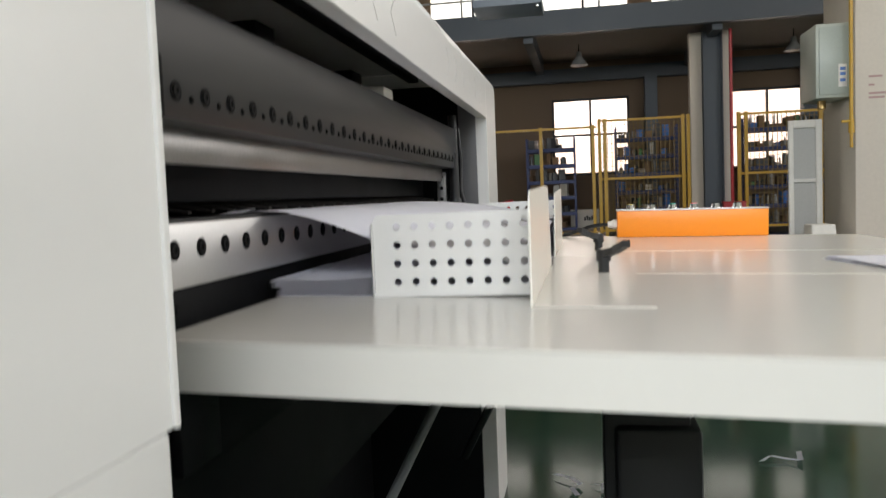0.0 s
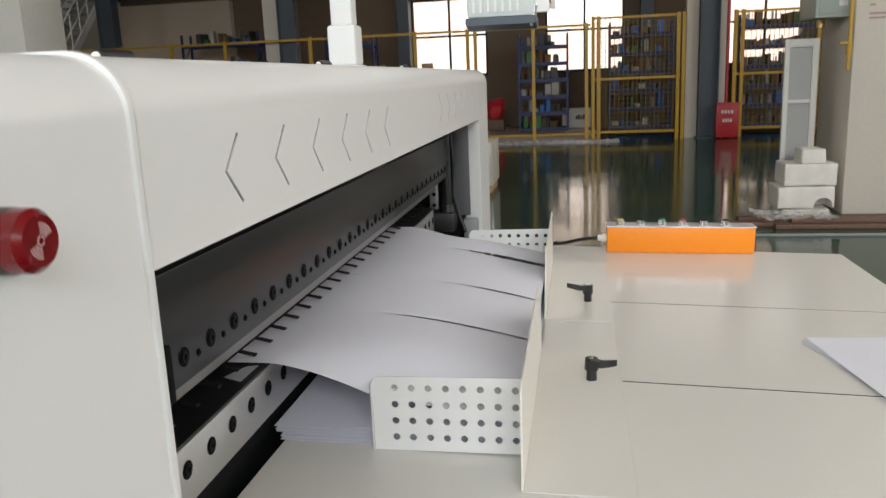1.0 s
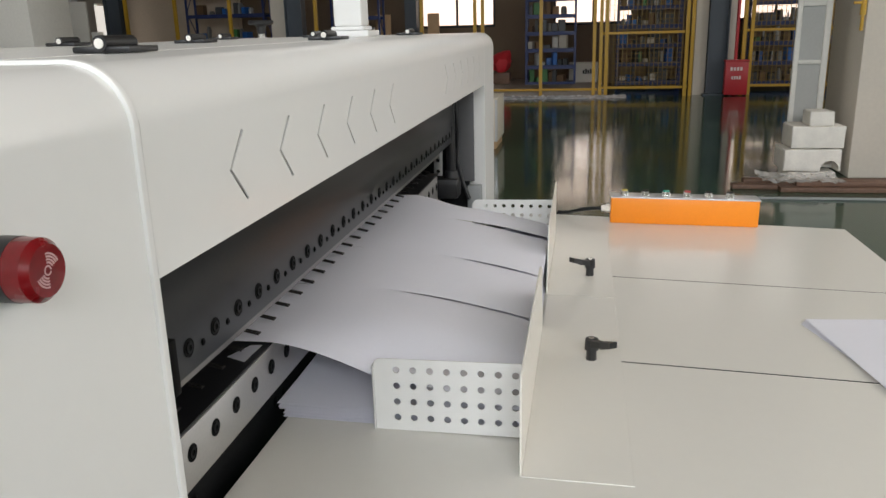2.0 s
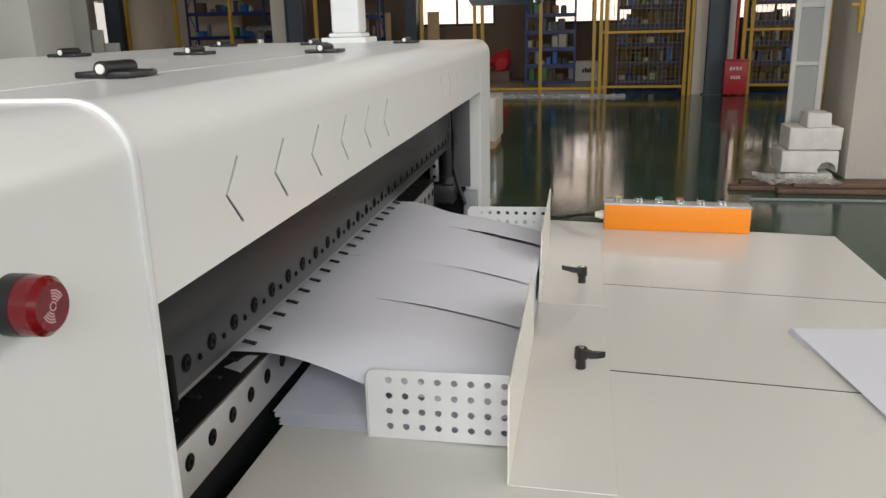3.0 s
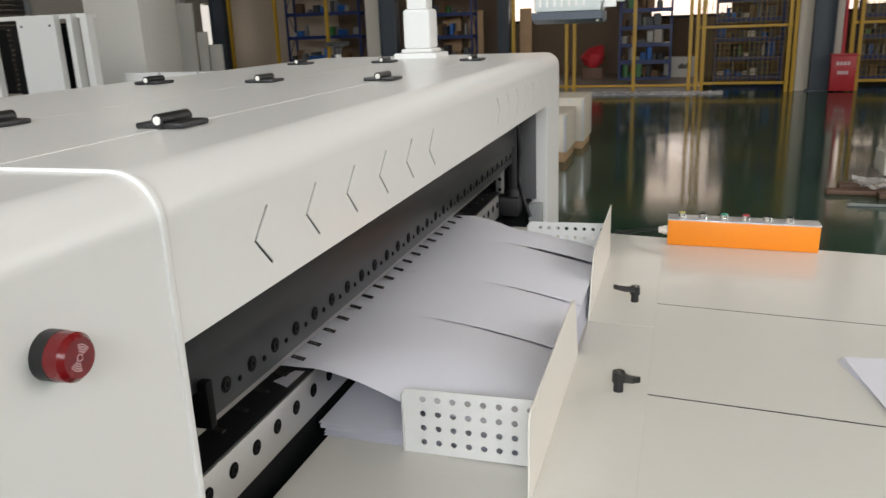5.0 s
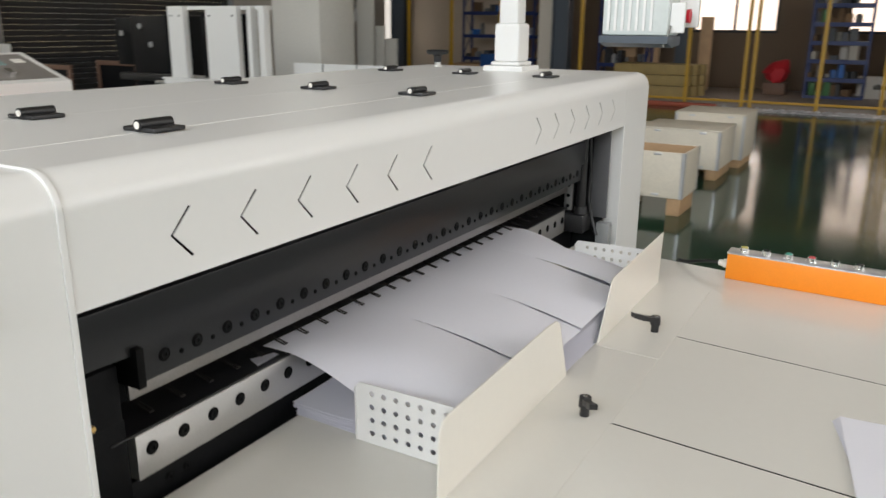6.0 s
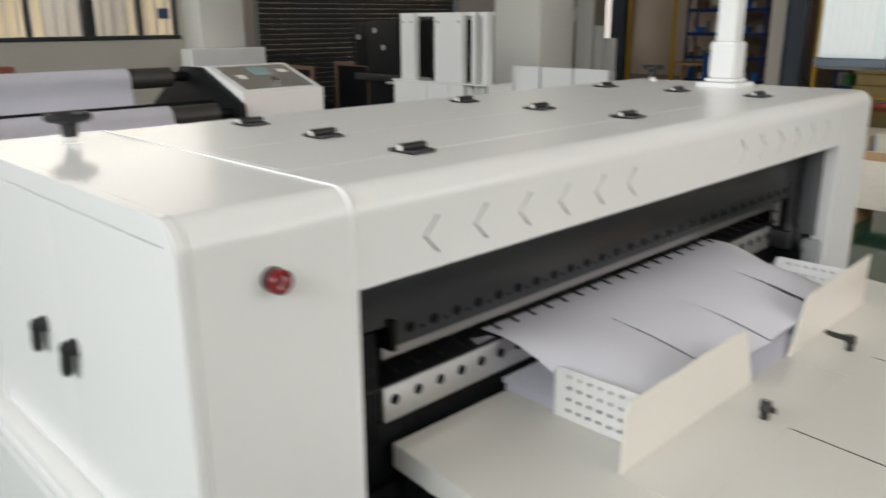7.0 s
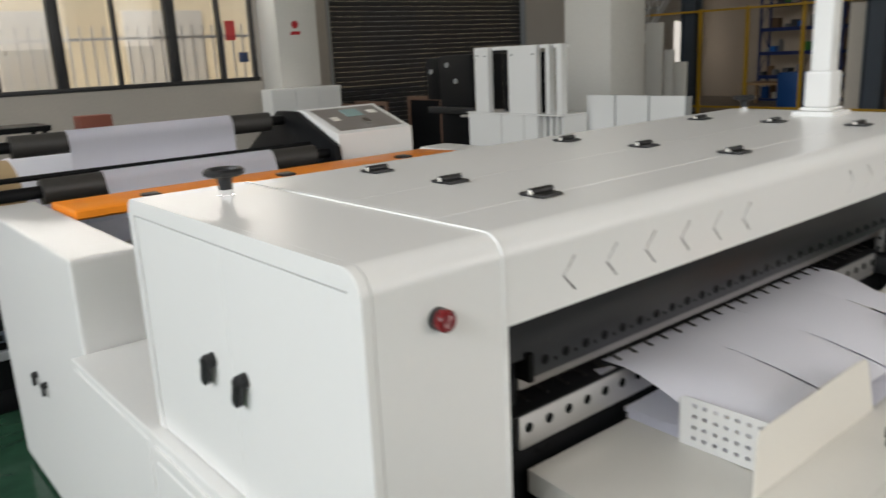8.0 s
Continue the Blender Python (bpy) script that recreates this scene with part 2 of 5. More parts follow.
def hood_outline(grow=0.0, z0=0.914, back=0.0):
    g = grow
    bx = BX - back
    return [(FX + g, z0)] + arc(FX + g - 0.046, TOP + g - 0.046, 0.046, 0, 90) + arc(bx - g + 0.03, TOP + g - 0.03, 0.03, 90, 180) + [(bx - g, z0)]


near_end = part("end_housing", prism(bmesh.new(), hood_outline(back=0.026), "y", YA + 0.02, YB - 0.001), WHITE, cutter)
# rim of the near side with two doors set in it
rim = prism(bmesh.new(), hood_outline(back=0.026), "y", YA, YA + 0.0195, 0.003)
rim = cut(rim, box(bmesh.new(), BX + 0.009, FX - 0.035, YA - 0.05, YA + 0.05, 0.8, TOP - 0.037))
part("rim", rim, WHITE, near_end)
for x0, x1 in ((BX + 0.012, -0.6462), (-0.6455, FX - 0.038)):
    door = boxpart("door", (x0, x1, YA + 0.002, YA + 0.018, 0.918, TOP - 0.042), WHITE, near_end, bev=0.002)
part("seam_lip", prism(bmesh.new(), hood_outline(0.003), "y", YB - 0.007, YB + 0.001, 0.0015), WHITE, cutter)
far_end = part("end_housing", prism(bmesh.new(), hood_outline(0, 0.0), "y", YC, YD, 0.004), WHITE, cutter)

# quarter-turn latches on the doors
def latch(parent, x, y, z, s=1.0):
    bm = bmesh.new()
    cyl(bm, (x, y + 0.004, z), (x, y - 0.010 * s, z), 0.017 * s, 0.015 * s, 20)
    o = arc(x, z, 0.014 * s, -15, 165, 10) + [(x - 0.030 * s, z - 0.040 * s), (x - 0.027 * s, z - 0.052 * s), (x - 0.012 * s, z - 0.056 * s), (x + 0.002 * s, z - 0.046 * s)]
    prism(bm, o, "y", y - 0.022 * s, y - 0.010 * s, 0.002)
    cyl(bm, (x, y - 0.022 * s, z), (x, y - 0.026 * s, z), 0.010 * s, 0.009 * s, 16)
    return part("latch", bm, BLACKP, parent, "black plastic quarter-turn latch")


latch(near_end, -0.735, YA + 0.002, 1.204)
latch(near_end, -0.588, YA + 0.002, 1.202)

# hood with chevron slots cut through its front and back
WALL = 0.002
ho = [(FX, OPZ)] + arc(FX - 0.046, TOP - 0.046, 0.046, 0, 90) + arc(BX + 0.03, TOP - 0.03, 0.03, 90, 180) + [(BX, OPZ)]
hi = [(BX + WALL, OPZ)] + arc(BX + 0.03, TOP - 0.03, 0.03 - WALL, 180, 90) + arc(FX - 0.046, TOP - 0.046, 0.046 - WALL, 90, 0) + [(FX - WALL, OPZ)]
slots = bmesh.new()
for i in range(6):
    for apex, d, cz in ((0.824 + 0.1225 * i, 1, 1.397), (2.016 + 0.1185 * i, -1, 1.403)):
        w = 0.0046
        prism(slots, [(apex, cz), (apex + d * 0.032, cz + 0.034), (apex + d * (0.032 + w), cz + 0.0325), (apex + d * w, cz), (apex + d * (0.032 + w), cz - 0.0325), (apex + d * 0.032, cz - 0.034)], "x", -1.3, 0.1)
part("hood", cut(prism(bmesh.new(), ho + hi, "y", YB + 0.001, YC - 0.001), slots), WHITE, cutter)
part("hood_flange", box(bmesh.new(), FX - 0.03, FX - WALL - 0.001, YB + 0.004, YC - 0.002, OPZ, OPZ + 0.003), WHITE, cutter)
for x0, x1 in ((-0.640, -0.3525), (-0.933, -0.6415)):
    boxpart("lid", (x0, x1, YB + 0.012, YC - 0.02, TOP - 0.0005, TOP + 0.0005), WHITE, cutter, bev=0)
# stiffening ribs under the hood, blackened to paint shade behind the slots
for x in (-0.40, -0.66, -0.92):
    boxpart("rib", (x - 0.018, x + 0.018, YB + 0.01, YC - 0.01, TOP - 0.035, TOP - 0.005), DARK, cutter)

# lid hinges
def hinge(x, y):
    h = part("hinge", box(bmesh.new(), x - 0.034, x - 0.002, y - 0.03, y + 0.03, TOP + 0.001, TOP + 0.008, 0.002), BLACKP, cutter, "black plastic lid hinge")
    box2 = box(bmesh.new(), x + 0.002, x + 0.034, y - 0.03, y + 0.03, TOP + 0.001, TOP + 0.008, 0.002)
    part("leaf", box2, BLACKP, h)
    part("barrel", box(cyl(bmesh.new(), (x, y - 0.031, TOP + 0.011), (x, y + 0.031, TOP + 0.011), 0.0085, seg=14), x - 0.006, x + 0.006, y - 0.03, y + 0.03, TOP + 0.001, TOP + 0.01), BLACKP, h)
    part("pin", cyl(bmesh.new(), (x, y - 0.0325, TOP + 0.011), (x, y + 0.0325, TOP + 0.011), 0.0055, seg=12), FOAM, h, "white hinge pin end")
    return h


for hy in (0.975, 1.725, 2.49):
    for hx in (-0.352, -0.640, -0.935):
        hinge(hx, hy)

# hand knobs on the end housings
def knob(x, y, s=1.0):
    bm = cyl(bmesh.new(), (x, y, TOP - 0.002), (x, y, TOP + 0.020 * s), 0.0115 * s, seg=18)
    cyl(bm, (x, y, TOP - 0.002), (x, y, TOP + 0.003 * s), 0.0145 * s, seg=18)
    k = part("hand_knob", bm, CHROME, cutter, "black dished handwheel on a chrome spindle")
    # dished wheel turned about the spindle
    prof = [(0.0, 0.014), (0.013, 0.014), (0.0145, 0.034), (0.020, 0.040), (0.034, 0.041), (0.040, 0.045), (0.041, 0.051), (0.037, 0.056), (0.031, 0.055), (0.028, 0.049), (0.013, 0.047), (0.0, 0.047)]
    bm, seg = bmesh.new(), 30
    rings = []
    for r, z in prof[1:-1]:
        rings.append([bm.verts.new((x + r * s * math.cos(2 * math.pi * i / seg), y + r * s * math.sin(2 * math.pi * i / seg), TOP + z * s)) for i in range(seg)])
    for p, q in zip(rings, rings[1:]):
        for i in range(seg):
            bm.faces.new((p[i], p[(i + 1) % seg], q[(i + 1) % seg], q[i]))
    bm.faces.new(rings[0][::-1])
    bm.faces.new(rings[-1])
    part("grip", bm, BLACKP, k)
    part("cap", cyl(bmesh.new(), (x, y, TOP + 0.0465 * s), (x, y, TOP + 0.0495 * s), 0.009 * s, 0.008 * s, 16), GREYPL, k)


knob(-0.938, 0.553, 1.15)
knob(-0.985, 2.90, 1.1)

# warning beacon with buzzer
BYC, BZC = 0.531, 1.394
beacon = part("warning_beacon", cyl(bmesh.new(), (FX - 0.001, BYC, BZC), (FX + 0.012, BYC, BZC), 0.0190, 0.0190, 40), BLACKP, cutter, "red warning beacon with buzzer in a black base")
bm = cyl(bmesh.new(), (FX + 0.012, BYC, BZC), (FX + 0.0235, BYC, BZC), 0.0187, 0.0184, 40)
cyl(bm, (FX + 0.0235, BYC, BZC), (FX + 0.0275, BYC, BZC), 0.0182, 0.0150, 40)
part("lens", bm, REDLENS, beacon, "translucent red lens")
bm = bmesh.new()
for k, r in enumerate((0.0045, 0.0062, 0.0079, 0.0096)):
    for a0 in (20, 200):
        ring = arc(BYC, BZC, r + 0.0005, a0, a0 + 70, 10) + arc(BYC, BZC, r - 0.0005, a0 + 70, a0, 10)
        prism(bm, ring, "x", FX + 0.0273, FX + 0.0277)
prism(bm, arc(BYC, BZC, 0.0030, 0, 340, 20) + arc(BYC, BZC, 0.0021, 340, 0, 20), "x", FX + 0.0273, FX + 0.0277)
part("sound_symbol", bm, mat("pale_print", (0.60, 0.36, 0.36), 0.6), beacon, "pale printed sound-wave arcs")
# base below the work height
boxpart("base_body", (-1.815, FX - 0.003, YA - 0.032, YB - 0.004, 0.06, 0.912), WHITE, cutter, bev=0.006)
boxpart("base_panel", (-1.785, -1.13, YA - 0.036, YA - 0.0315, 0.10, 0.885), WHITE, cutter, bev=0.002)
boxpart("base_panel", (-1.09, -0.20, YA - 0.036, YA - 0.0315, 0.10, 0.84), WHITE, cutter, bev=0.002)
boxpart("base_rail", (-1.09, -0.19, YA - 0.040, YA - 0.0315, 0.862, 0.885), WHITE, cutter, bev=0.003)
for x in (-1.5, -0.3):
    part("levelling_foot", cyl(cyl(bmesh.new(), (x, 0.5, 0), (x, 0.5, 0.02), 0.04, 0.03, 20), (x, 0.5, 0.02), (x, 0.5, 0.08), 0.012), DARK, cutter)

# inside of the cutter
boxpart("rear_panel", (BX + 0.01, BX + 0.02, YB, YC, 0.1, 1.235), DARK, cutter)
# dark plates added over the white end faces to shade the opening
boxpart("shade_plate", (BX + 0.02, FX - 0.052, YB, YB + 0.02, 0.5, OPZ + 0.11), DARK, cutter)
boxpart("shade_plate", (BX + 0.02, FX - 0.052, YC - 0.02, YC - 0.0005, 0.02, OPZ + 0.11), DARK, cutter)
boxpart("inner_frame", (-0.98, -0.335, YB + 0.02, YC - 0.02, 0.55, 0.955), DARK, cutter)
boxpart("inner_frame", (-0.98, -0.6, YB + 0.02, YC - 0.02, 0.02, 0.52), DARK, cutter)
part("indicator", cyl(bmesh.new(), (-0.60, 1.77, 0.5), (-0.596, 1.77, 0.5), 0.003, seg=10), glow("red_led", (1.0, 0.05, 0.05), 3.0), cutter, "small glowing red indicator")
part("strut", cyl(bmesh.new(), (-0.10, 1.95, 0.80), (-0.36, 1.95, 0.30), 0.012, seg=12), GREYPL, cutter)
part("hose", tube(bmesh.new(), [(-0.25, 2.3, 0.88), (-0.14, 2.28, 0.80), (-0.10, 2.25, 0.68), (-0.12, 2.25, 0.5), (-0.2, 2.25, 0.35)], 0.012), BLACKP, cutter)
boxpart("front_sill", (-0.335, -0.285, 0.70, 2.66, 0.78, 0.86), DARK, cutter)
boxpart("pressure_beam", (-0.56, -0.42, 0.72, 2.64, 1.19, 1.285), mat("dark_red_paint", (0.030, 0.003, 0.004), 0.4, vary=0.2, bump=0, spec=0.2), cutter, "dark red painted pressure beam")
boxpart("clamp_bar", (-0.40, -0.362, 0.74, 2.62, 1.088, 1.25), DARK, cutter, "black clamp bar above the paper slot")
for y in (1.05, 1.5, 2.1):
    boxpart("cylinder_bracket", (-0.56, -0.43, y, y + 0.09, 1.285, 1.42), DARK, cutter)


def bolt_mesh(r, depth=0.004, name="bolt"):
    """A socket screw with its axis along x; black colour on the surface paints its counterbore's shade."""
    bm = bmesh.new()
    seg = 14
    rad = ((r, 0.0001), (r, 0.0008), (r * 0.92, 0.0009), (r * 0.90, 0.0003), (r * 0.66, 0.0003), (r * 0.62, 0.0020), (r * 0.34, 0.0020), (r * 0.30, 0.0004))
    rings = [[bm.verts.new((x, q * math.cos(2 * math.pi * k / seg), q * math.sin(2 * math.pi * k / seg))) for k in range(seg)] for q, x in rad]
    for a, b in zip(rings, rings[1:]):
        for k in range(seg):
            bm.faces.new((a[k], a[(k + 1) % seg], b[(k + 1) % seg], b[k]))
    bm.faces.new(rings[-1])
    bmesh.ops.recalc_face_normals(bm, faces=bm.faces)
    me = bpy.data.meshes.new(name)
    bm.to_mesh(me)
    bm.free()
    me.materials.append(HOLE)
    me.materials.append(DARK)
    for p in me.polygons:
        q = math.hypot(p.center.y, p.center.z)
        p.material_index = 1 if 0.36 * r < q < 0.6 * r else 0
    return me


def bolt_row(parent, me, name, x, ys, z):
    base = base_of(parent)
    for y in ys:
        b = new(name, me)
        b.parent = parent
        b.location = Vector((x, y, z)) - base


# knife beam raised above the paper: full-depth middle with shallower ends that run in the guides
KB0, KB1 = 1.170, 1.295
beam_bm = prism(bmesh.new(), [(0.826, KB0), (2.572, KB0), (2.572, 1.222), (2.635, 1.222), (2.635, KB1), (0.715, KB1), (0.715, 1.218), (0.826, 1.218)], "x", -0.335, -0.248, 0.002)
knife_beam = part("knife_beam", beam_bm, BEAM, cutter, "blackened steel knife beam raised above the paper")
bolt_row(knife_beam, bolt_mesh(0.0105), "bolt", -0.248, [0.868 + 0.0618 * i for i in range(28)], 1.199)
bolt_row(knife_beam, bolt_mesh(0.0042), "set_screw", -0.248, [0.899 + 0.0618 * i for i in range(27)], 1.193)
part("end_block", box(bmesh.new(), -0.30, -0.236, 0.812, 0.8255, KB0 - 0.002, 1.228, 0.002), HOLE, knife_beam)
boxpart("junction_box", (-0.315, -0.265, 1.78, 1.86, KB1, KB1 + 0.03), FOAM, knife_beam, "small white junction box")
boxpart("knife_blade", (-0.2945, -0.287, 0.832, 2.56, 1.130, KB0), BLADE, cutter, "ground steel knife blade", bev=0.001)
low = boxpart("lower_knife_bar", (-0.345, -0.296, 0.84, 2.57, 0.990, 1.064), STEEL, cutter, "ground steel lower knife bar", bev=0.0015)
bolt_row(low, bolt_mesh(0.0115), "bolt", -0.296, [0.868 + 0.0622 * i for i in range(28)], 1.034)
boxpart("anvil", (-0.46, -0.297, 0.80, 2.60, 1.0645, 1.0685), BLACKP, cutter, "black glossy anvil strip")
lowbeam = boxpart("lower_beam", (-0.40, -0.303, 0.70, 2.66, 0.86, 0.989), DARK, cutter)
bolt_row(lowbeam, bolt_mesh(0.009), "bolt", -0.303, [0.90, 0.935, 1.20, 1.235, 1.50, 1.535, 1.80, 1.835, 2.10, 2.135], 0.965)
for i in range(28):
    y = 0.895 + 0.0625 * i
    f = bmesh.new()
    for dy in (-0.0034, 0.0034):
        cyl(f, (-0.40, y + dy, 1.0900), (-0.324, y + dy, 1.0750), 0.0017, seg=6)
    cyl(f, (-0.324, y - 0.0048, 1.0750), (-0.324, y + 0.0048, 1.0750), 0.0017, seg=6)
    part("stripper_finger", f, FINGER, cutter, "dark bent-wire stripper finger" if i == 0 else "")
# left end of the opening: adjusting block and brass fitting
boxpart("guide_block", (-0.33, -0.262, 0.715, 0.80, 1.12, 1.205), DARK, cutter)
boxpart("guide_block", (-0.36, -0.30, 0.715, 0.83, 0.95, 1.10), DARK, cutter)
part("brass_fitting", cyl(bmesh.new(), (-0.26, 0.735, 1.145), (-0.235, 0.735, 1.145), 0.006, 0.004, 12), mat("brass", (0.6, 0.4, 0.15), 0.3, metal=0.9), cutter)
# right end of the opening: guide rail, cylinder and its foot
part("guide_rail", box(bmesh.new(), -0.312, -0.285, 2.60, 2.615, 1.06, 1.16, 0.001), STEEL, cutter)
for z in (1.075, 1.11, 1.145):
    part("rail_screw", cyl(bmesh.new(), (-0.298, 2.5985, z), (-0.298, 2.6005, z), 0.006, seg=12), DARK, cutter)
part("lift_cylinder", cyl(cyl(bmesh.new(), (-0.258, 2.615, 1.05), (-0.258, 2.615, 1.34), 0.016, 0.014, 20), (-0.258, 2.615, 1.05), (-0.258, 2.615, 1.075), 0.024, 0.02, 20), BLACKP, cutter)
boxpart("cylinder_foot", (-0.335, -0.232, 2.575, 2.650, 0.99, 1.052), BLACKP, cutter, bev=0.006)
part("cable", tube(bmesh.new(), [(-0.245, 2.635, 1.30), (-0.238, 2.64, 1.2), (-0.242, 2.64, 1.1), (-0.222, 2.63, 1.03), (-0.20, 2.62, 0.98)], 0.006), BLACKP, cutter)
# inner housing face, its shade put into a dark grey colour
boxpart("inner_return", (-0.252, -0.193, 2.692, 2.6985, 1.025, 1.40), mat("shadow_grey_steel", (0.13, 0.13, 0.135), 0.45), cutter, "inner face of the end housing, greyed for shade")
boxpart("cable_duct", (-0.21, -0.165, 2.64, 2.675, 0.93, 1.02), GREYPL, cutter)

# mast and operator panel
mast = part("mast", box(box(bmesh.new(), -0.70, -0.545, 2.735, 2.885, TOP - 0.001, TOP + 0.018, 0.004), -0.68, -0.565, 2.755, 2.865, TOP + 0.018, TOP + 0.032, 0.006), WHITE, cutter)
part("sleeve", box(bmesh.new(), -0.672, -0.573, 2.762, 2.858, TOP + 0.03, 1.665, 0.012, 2), WHITE, mast)
part("tube", box(bmesh.new(), -0.66, -0.585, 2.774, 2.846, 1.66, 2.15, 0.010, 2), WHITE, mast)
part("arm", box(bmesh.new(), -0.66, 0.0, 2.775, 2.845, 2.10, 2.17, 0.015, 3), WHITE, mast)
part("drop_tube", box(bmesh.new(), -0.09, -0.02, 2.42, 2.84, 2.10, 2.165, 0.015, 3), WHITE, mast)
bm = box(bmesh.new(), -0.14, 0.045, 2.37, 2.50, 1.632, 1.90, 0.008)
panel_box = part("operator_panel", bm, mat("pale_panel_enamel", (0.62, 0.66, 0.64), 0.35), mast, "pale operator panel with an emergency stop")
for i in range(7):
    part("cooling_rib", box(bmesh.new(), -0.125 + 0.02 * i, -0.117 + 0.02 * i, 2.365, 2.369, 1.645, 1.89, 0.001), WHITE, panel_box)
part("hanger", box(bmesh.new(), -0.08, -0.03, 2.40, 2.45, 1.89, 2.12, 0.006), WHITE, panel_box)
part("bottom_trim", prism(bmesh.new(), [(2.362, 1.632), (2.362, 1.612), (2.42, 1.60), (2.50, 1.606), (2.50, 1.632)], "x", -0.145, 0.05, 0.003), COLGREY, panel_box)
part("side_bracket", box(bmesh.new(), 0.045, 0.085, 2.385, 2.40, 1.64, 1.72, 0.004), WHITE, panel_box)
part("side_bracket", box(bmesh.new(), 0.045, 0.10, 2.475, 2.50, 1.655, 1.90, 0.004), WHITE, panel_box)
part("stop_button", cyl(cyl(bmesh.new(), (0.045, 2.435, 1.685), (0.075, 2.435, 1.685), 0.009, seg=16), (0.072, 2.435, 1.685), (0.088, 2.435, 1.685), 0.017, 0.019, 24), mat("red_stop", (0.6, 0.01, 0.03), 0.3), panel_box, "red mushroom stop button")
part("key", cyl(bmesh.new(), (0.05, 2.38, 1.66), (0.035, 2.375, 1.605), 0.004, 0.006, 10), CHROME, panel_box)

# ---- delivery table ----
def tz(x):
    """Height of the table top, which falls slightly away from the cutter."""
    return 0.949 - 0.016 * (x + 0.25)


def sloped(bm):
    """Lays flat work, built at its height over the table top, onto the slope."""
    for v in bm.verts:
        v.co.z += tz(v.co.x)
    return bm


table = thing("delivery_table", (0.3, 1.6, 0), "cream-white sheet-metal delivery table with two adjusting slots", "table")
TOPO = [(-0.284, 0.850), (0.91, 0.762), (0.91, 2.505), (-0.13, 2.60), (-0.255, 2.60)]
cutters = bmesh.new()
for y0 in (1.474, 1.966):
    prism(cutters, [(0.15, y0 + 0.0025), (0.15, y0 - 0.0035), (0.875, y0 - 0.0445), (0.875, y0 - 0.0385)], "z", -0.03, 0.03)
top = cut(prism(bmesh.new(), TOPO, "z", -0.003, 0.0, 0.0008), cutters)
part("tabletop", sloped(top), TABLETOP, table)
for (ax, ay), (bx, by) in zip(TOPO, TOPO[1:] + TOPO[:1]):
    d = (Vector((bx, by)) - Vector((ax, ay))).normalized() * 0.003
    n = Vector((-d.y, d.x))
    part("apron", sloped(prism(bmesh.new(), [(ax, ay), (bx, by), (bx + n.x, by + n.y), (ax + n.x, ay + n.y)], "z", -0.053, -0.0032, 0.0008)), TABLETOP, table)
for y0 in (1.474, 1.966):
    # black strip added as the shade inside the slot
    part("slot_shade", sloped(prism(bmesh.new(), [(0.236, y0 - 0.0025), (0.236, y0 - 0.0085), (0.872, y0 - 0.0445), (0.872, y0 - 0.0385)], "z", -0.0030, -0.0002)), HOLE, table, "black strip that stands in for the slot's dark inside")
    # pale strip added as the bright reflection on the slot's near edge
    part("slot_glint", sloped(prism(bmesh.new(), [(0.236, y0 - 0.0085), (0.236, y0 - 0.0100), (0.874, y0 - 0.0460), (0.874, y0 - 0.0445)], "z", -0.0006, 0.0003)), FENCE, table)
    part("slot_channel", sloped(prism(bmesh.new(), [(0.15, y0 + 0.02), (0.15, y0 - 0.02), (0.88, y0 - 0.06), (0.88, y0 - 0.02)], "z", -0.020, -0.0036)), DARK, table)
boxpart("side_bracket", (-0.275, -0.262, 0.862, 0.95, 0.80, 0.945), DARK, table)
boxpart("support_arm", (-0.28, 0.55, 1.50, 1.56, 0.82, 0.885), DARK, table)
boxpart("leg", (0.175, 0.33, 1.56, 1.70, 0.0, 0.885), BLACKP, table, bev=0.006)
boxpart("leg_sleeve", (0.195, 0.348, 1.535, 1.72, 0.03, 0.655), BLACKP, table, bev=0.012)
boxpart("foot_bar", (-0.1, 0.7, 1.55, 1.70, 0.0, 0.05), DARK, table, bev=0.01)

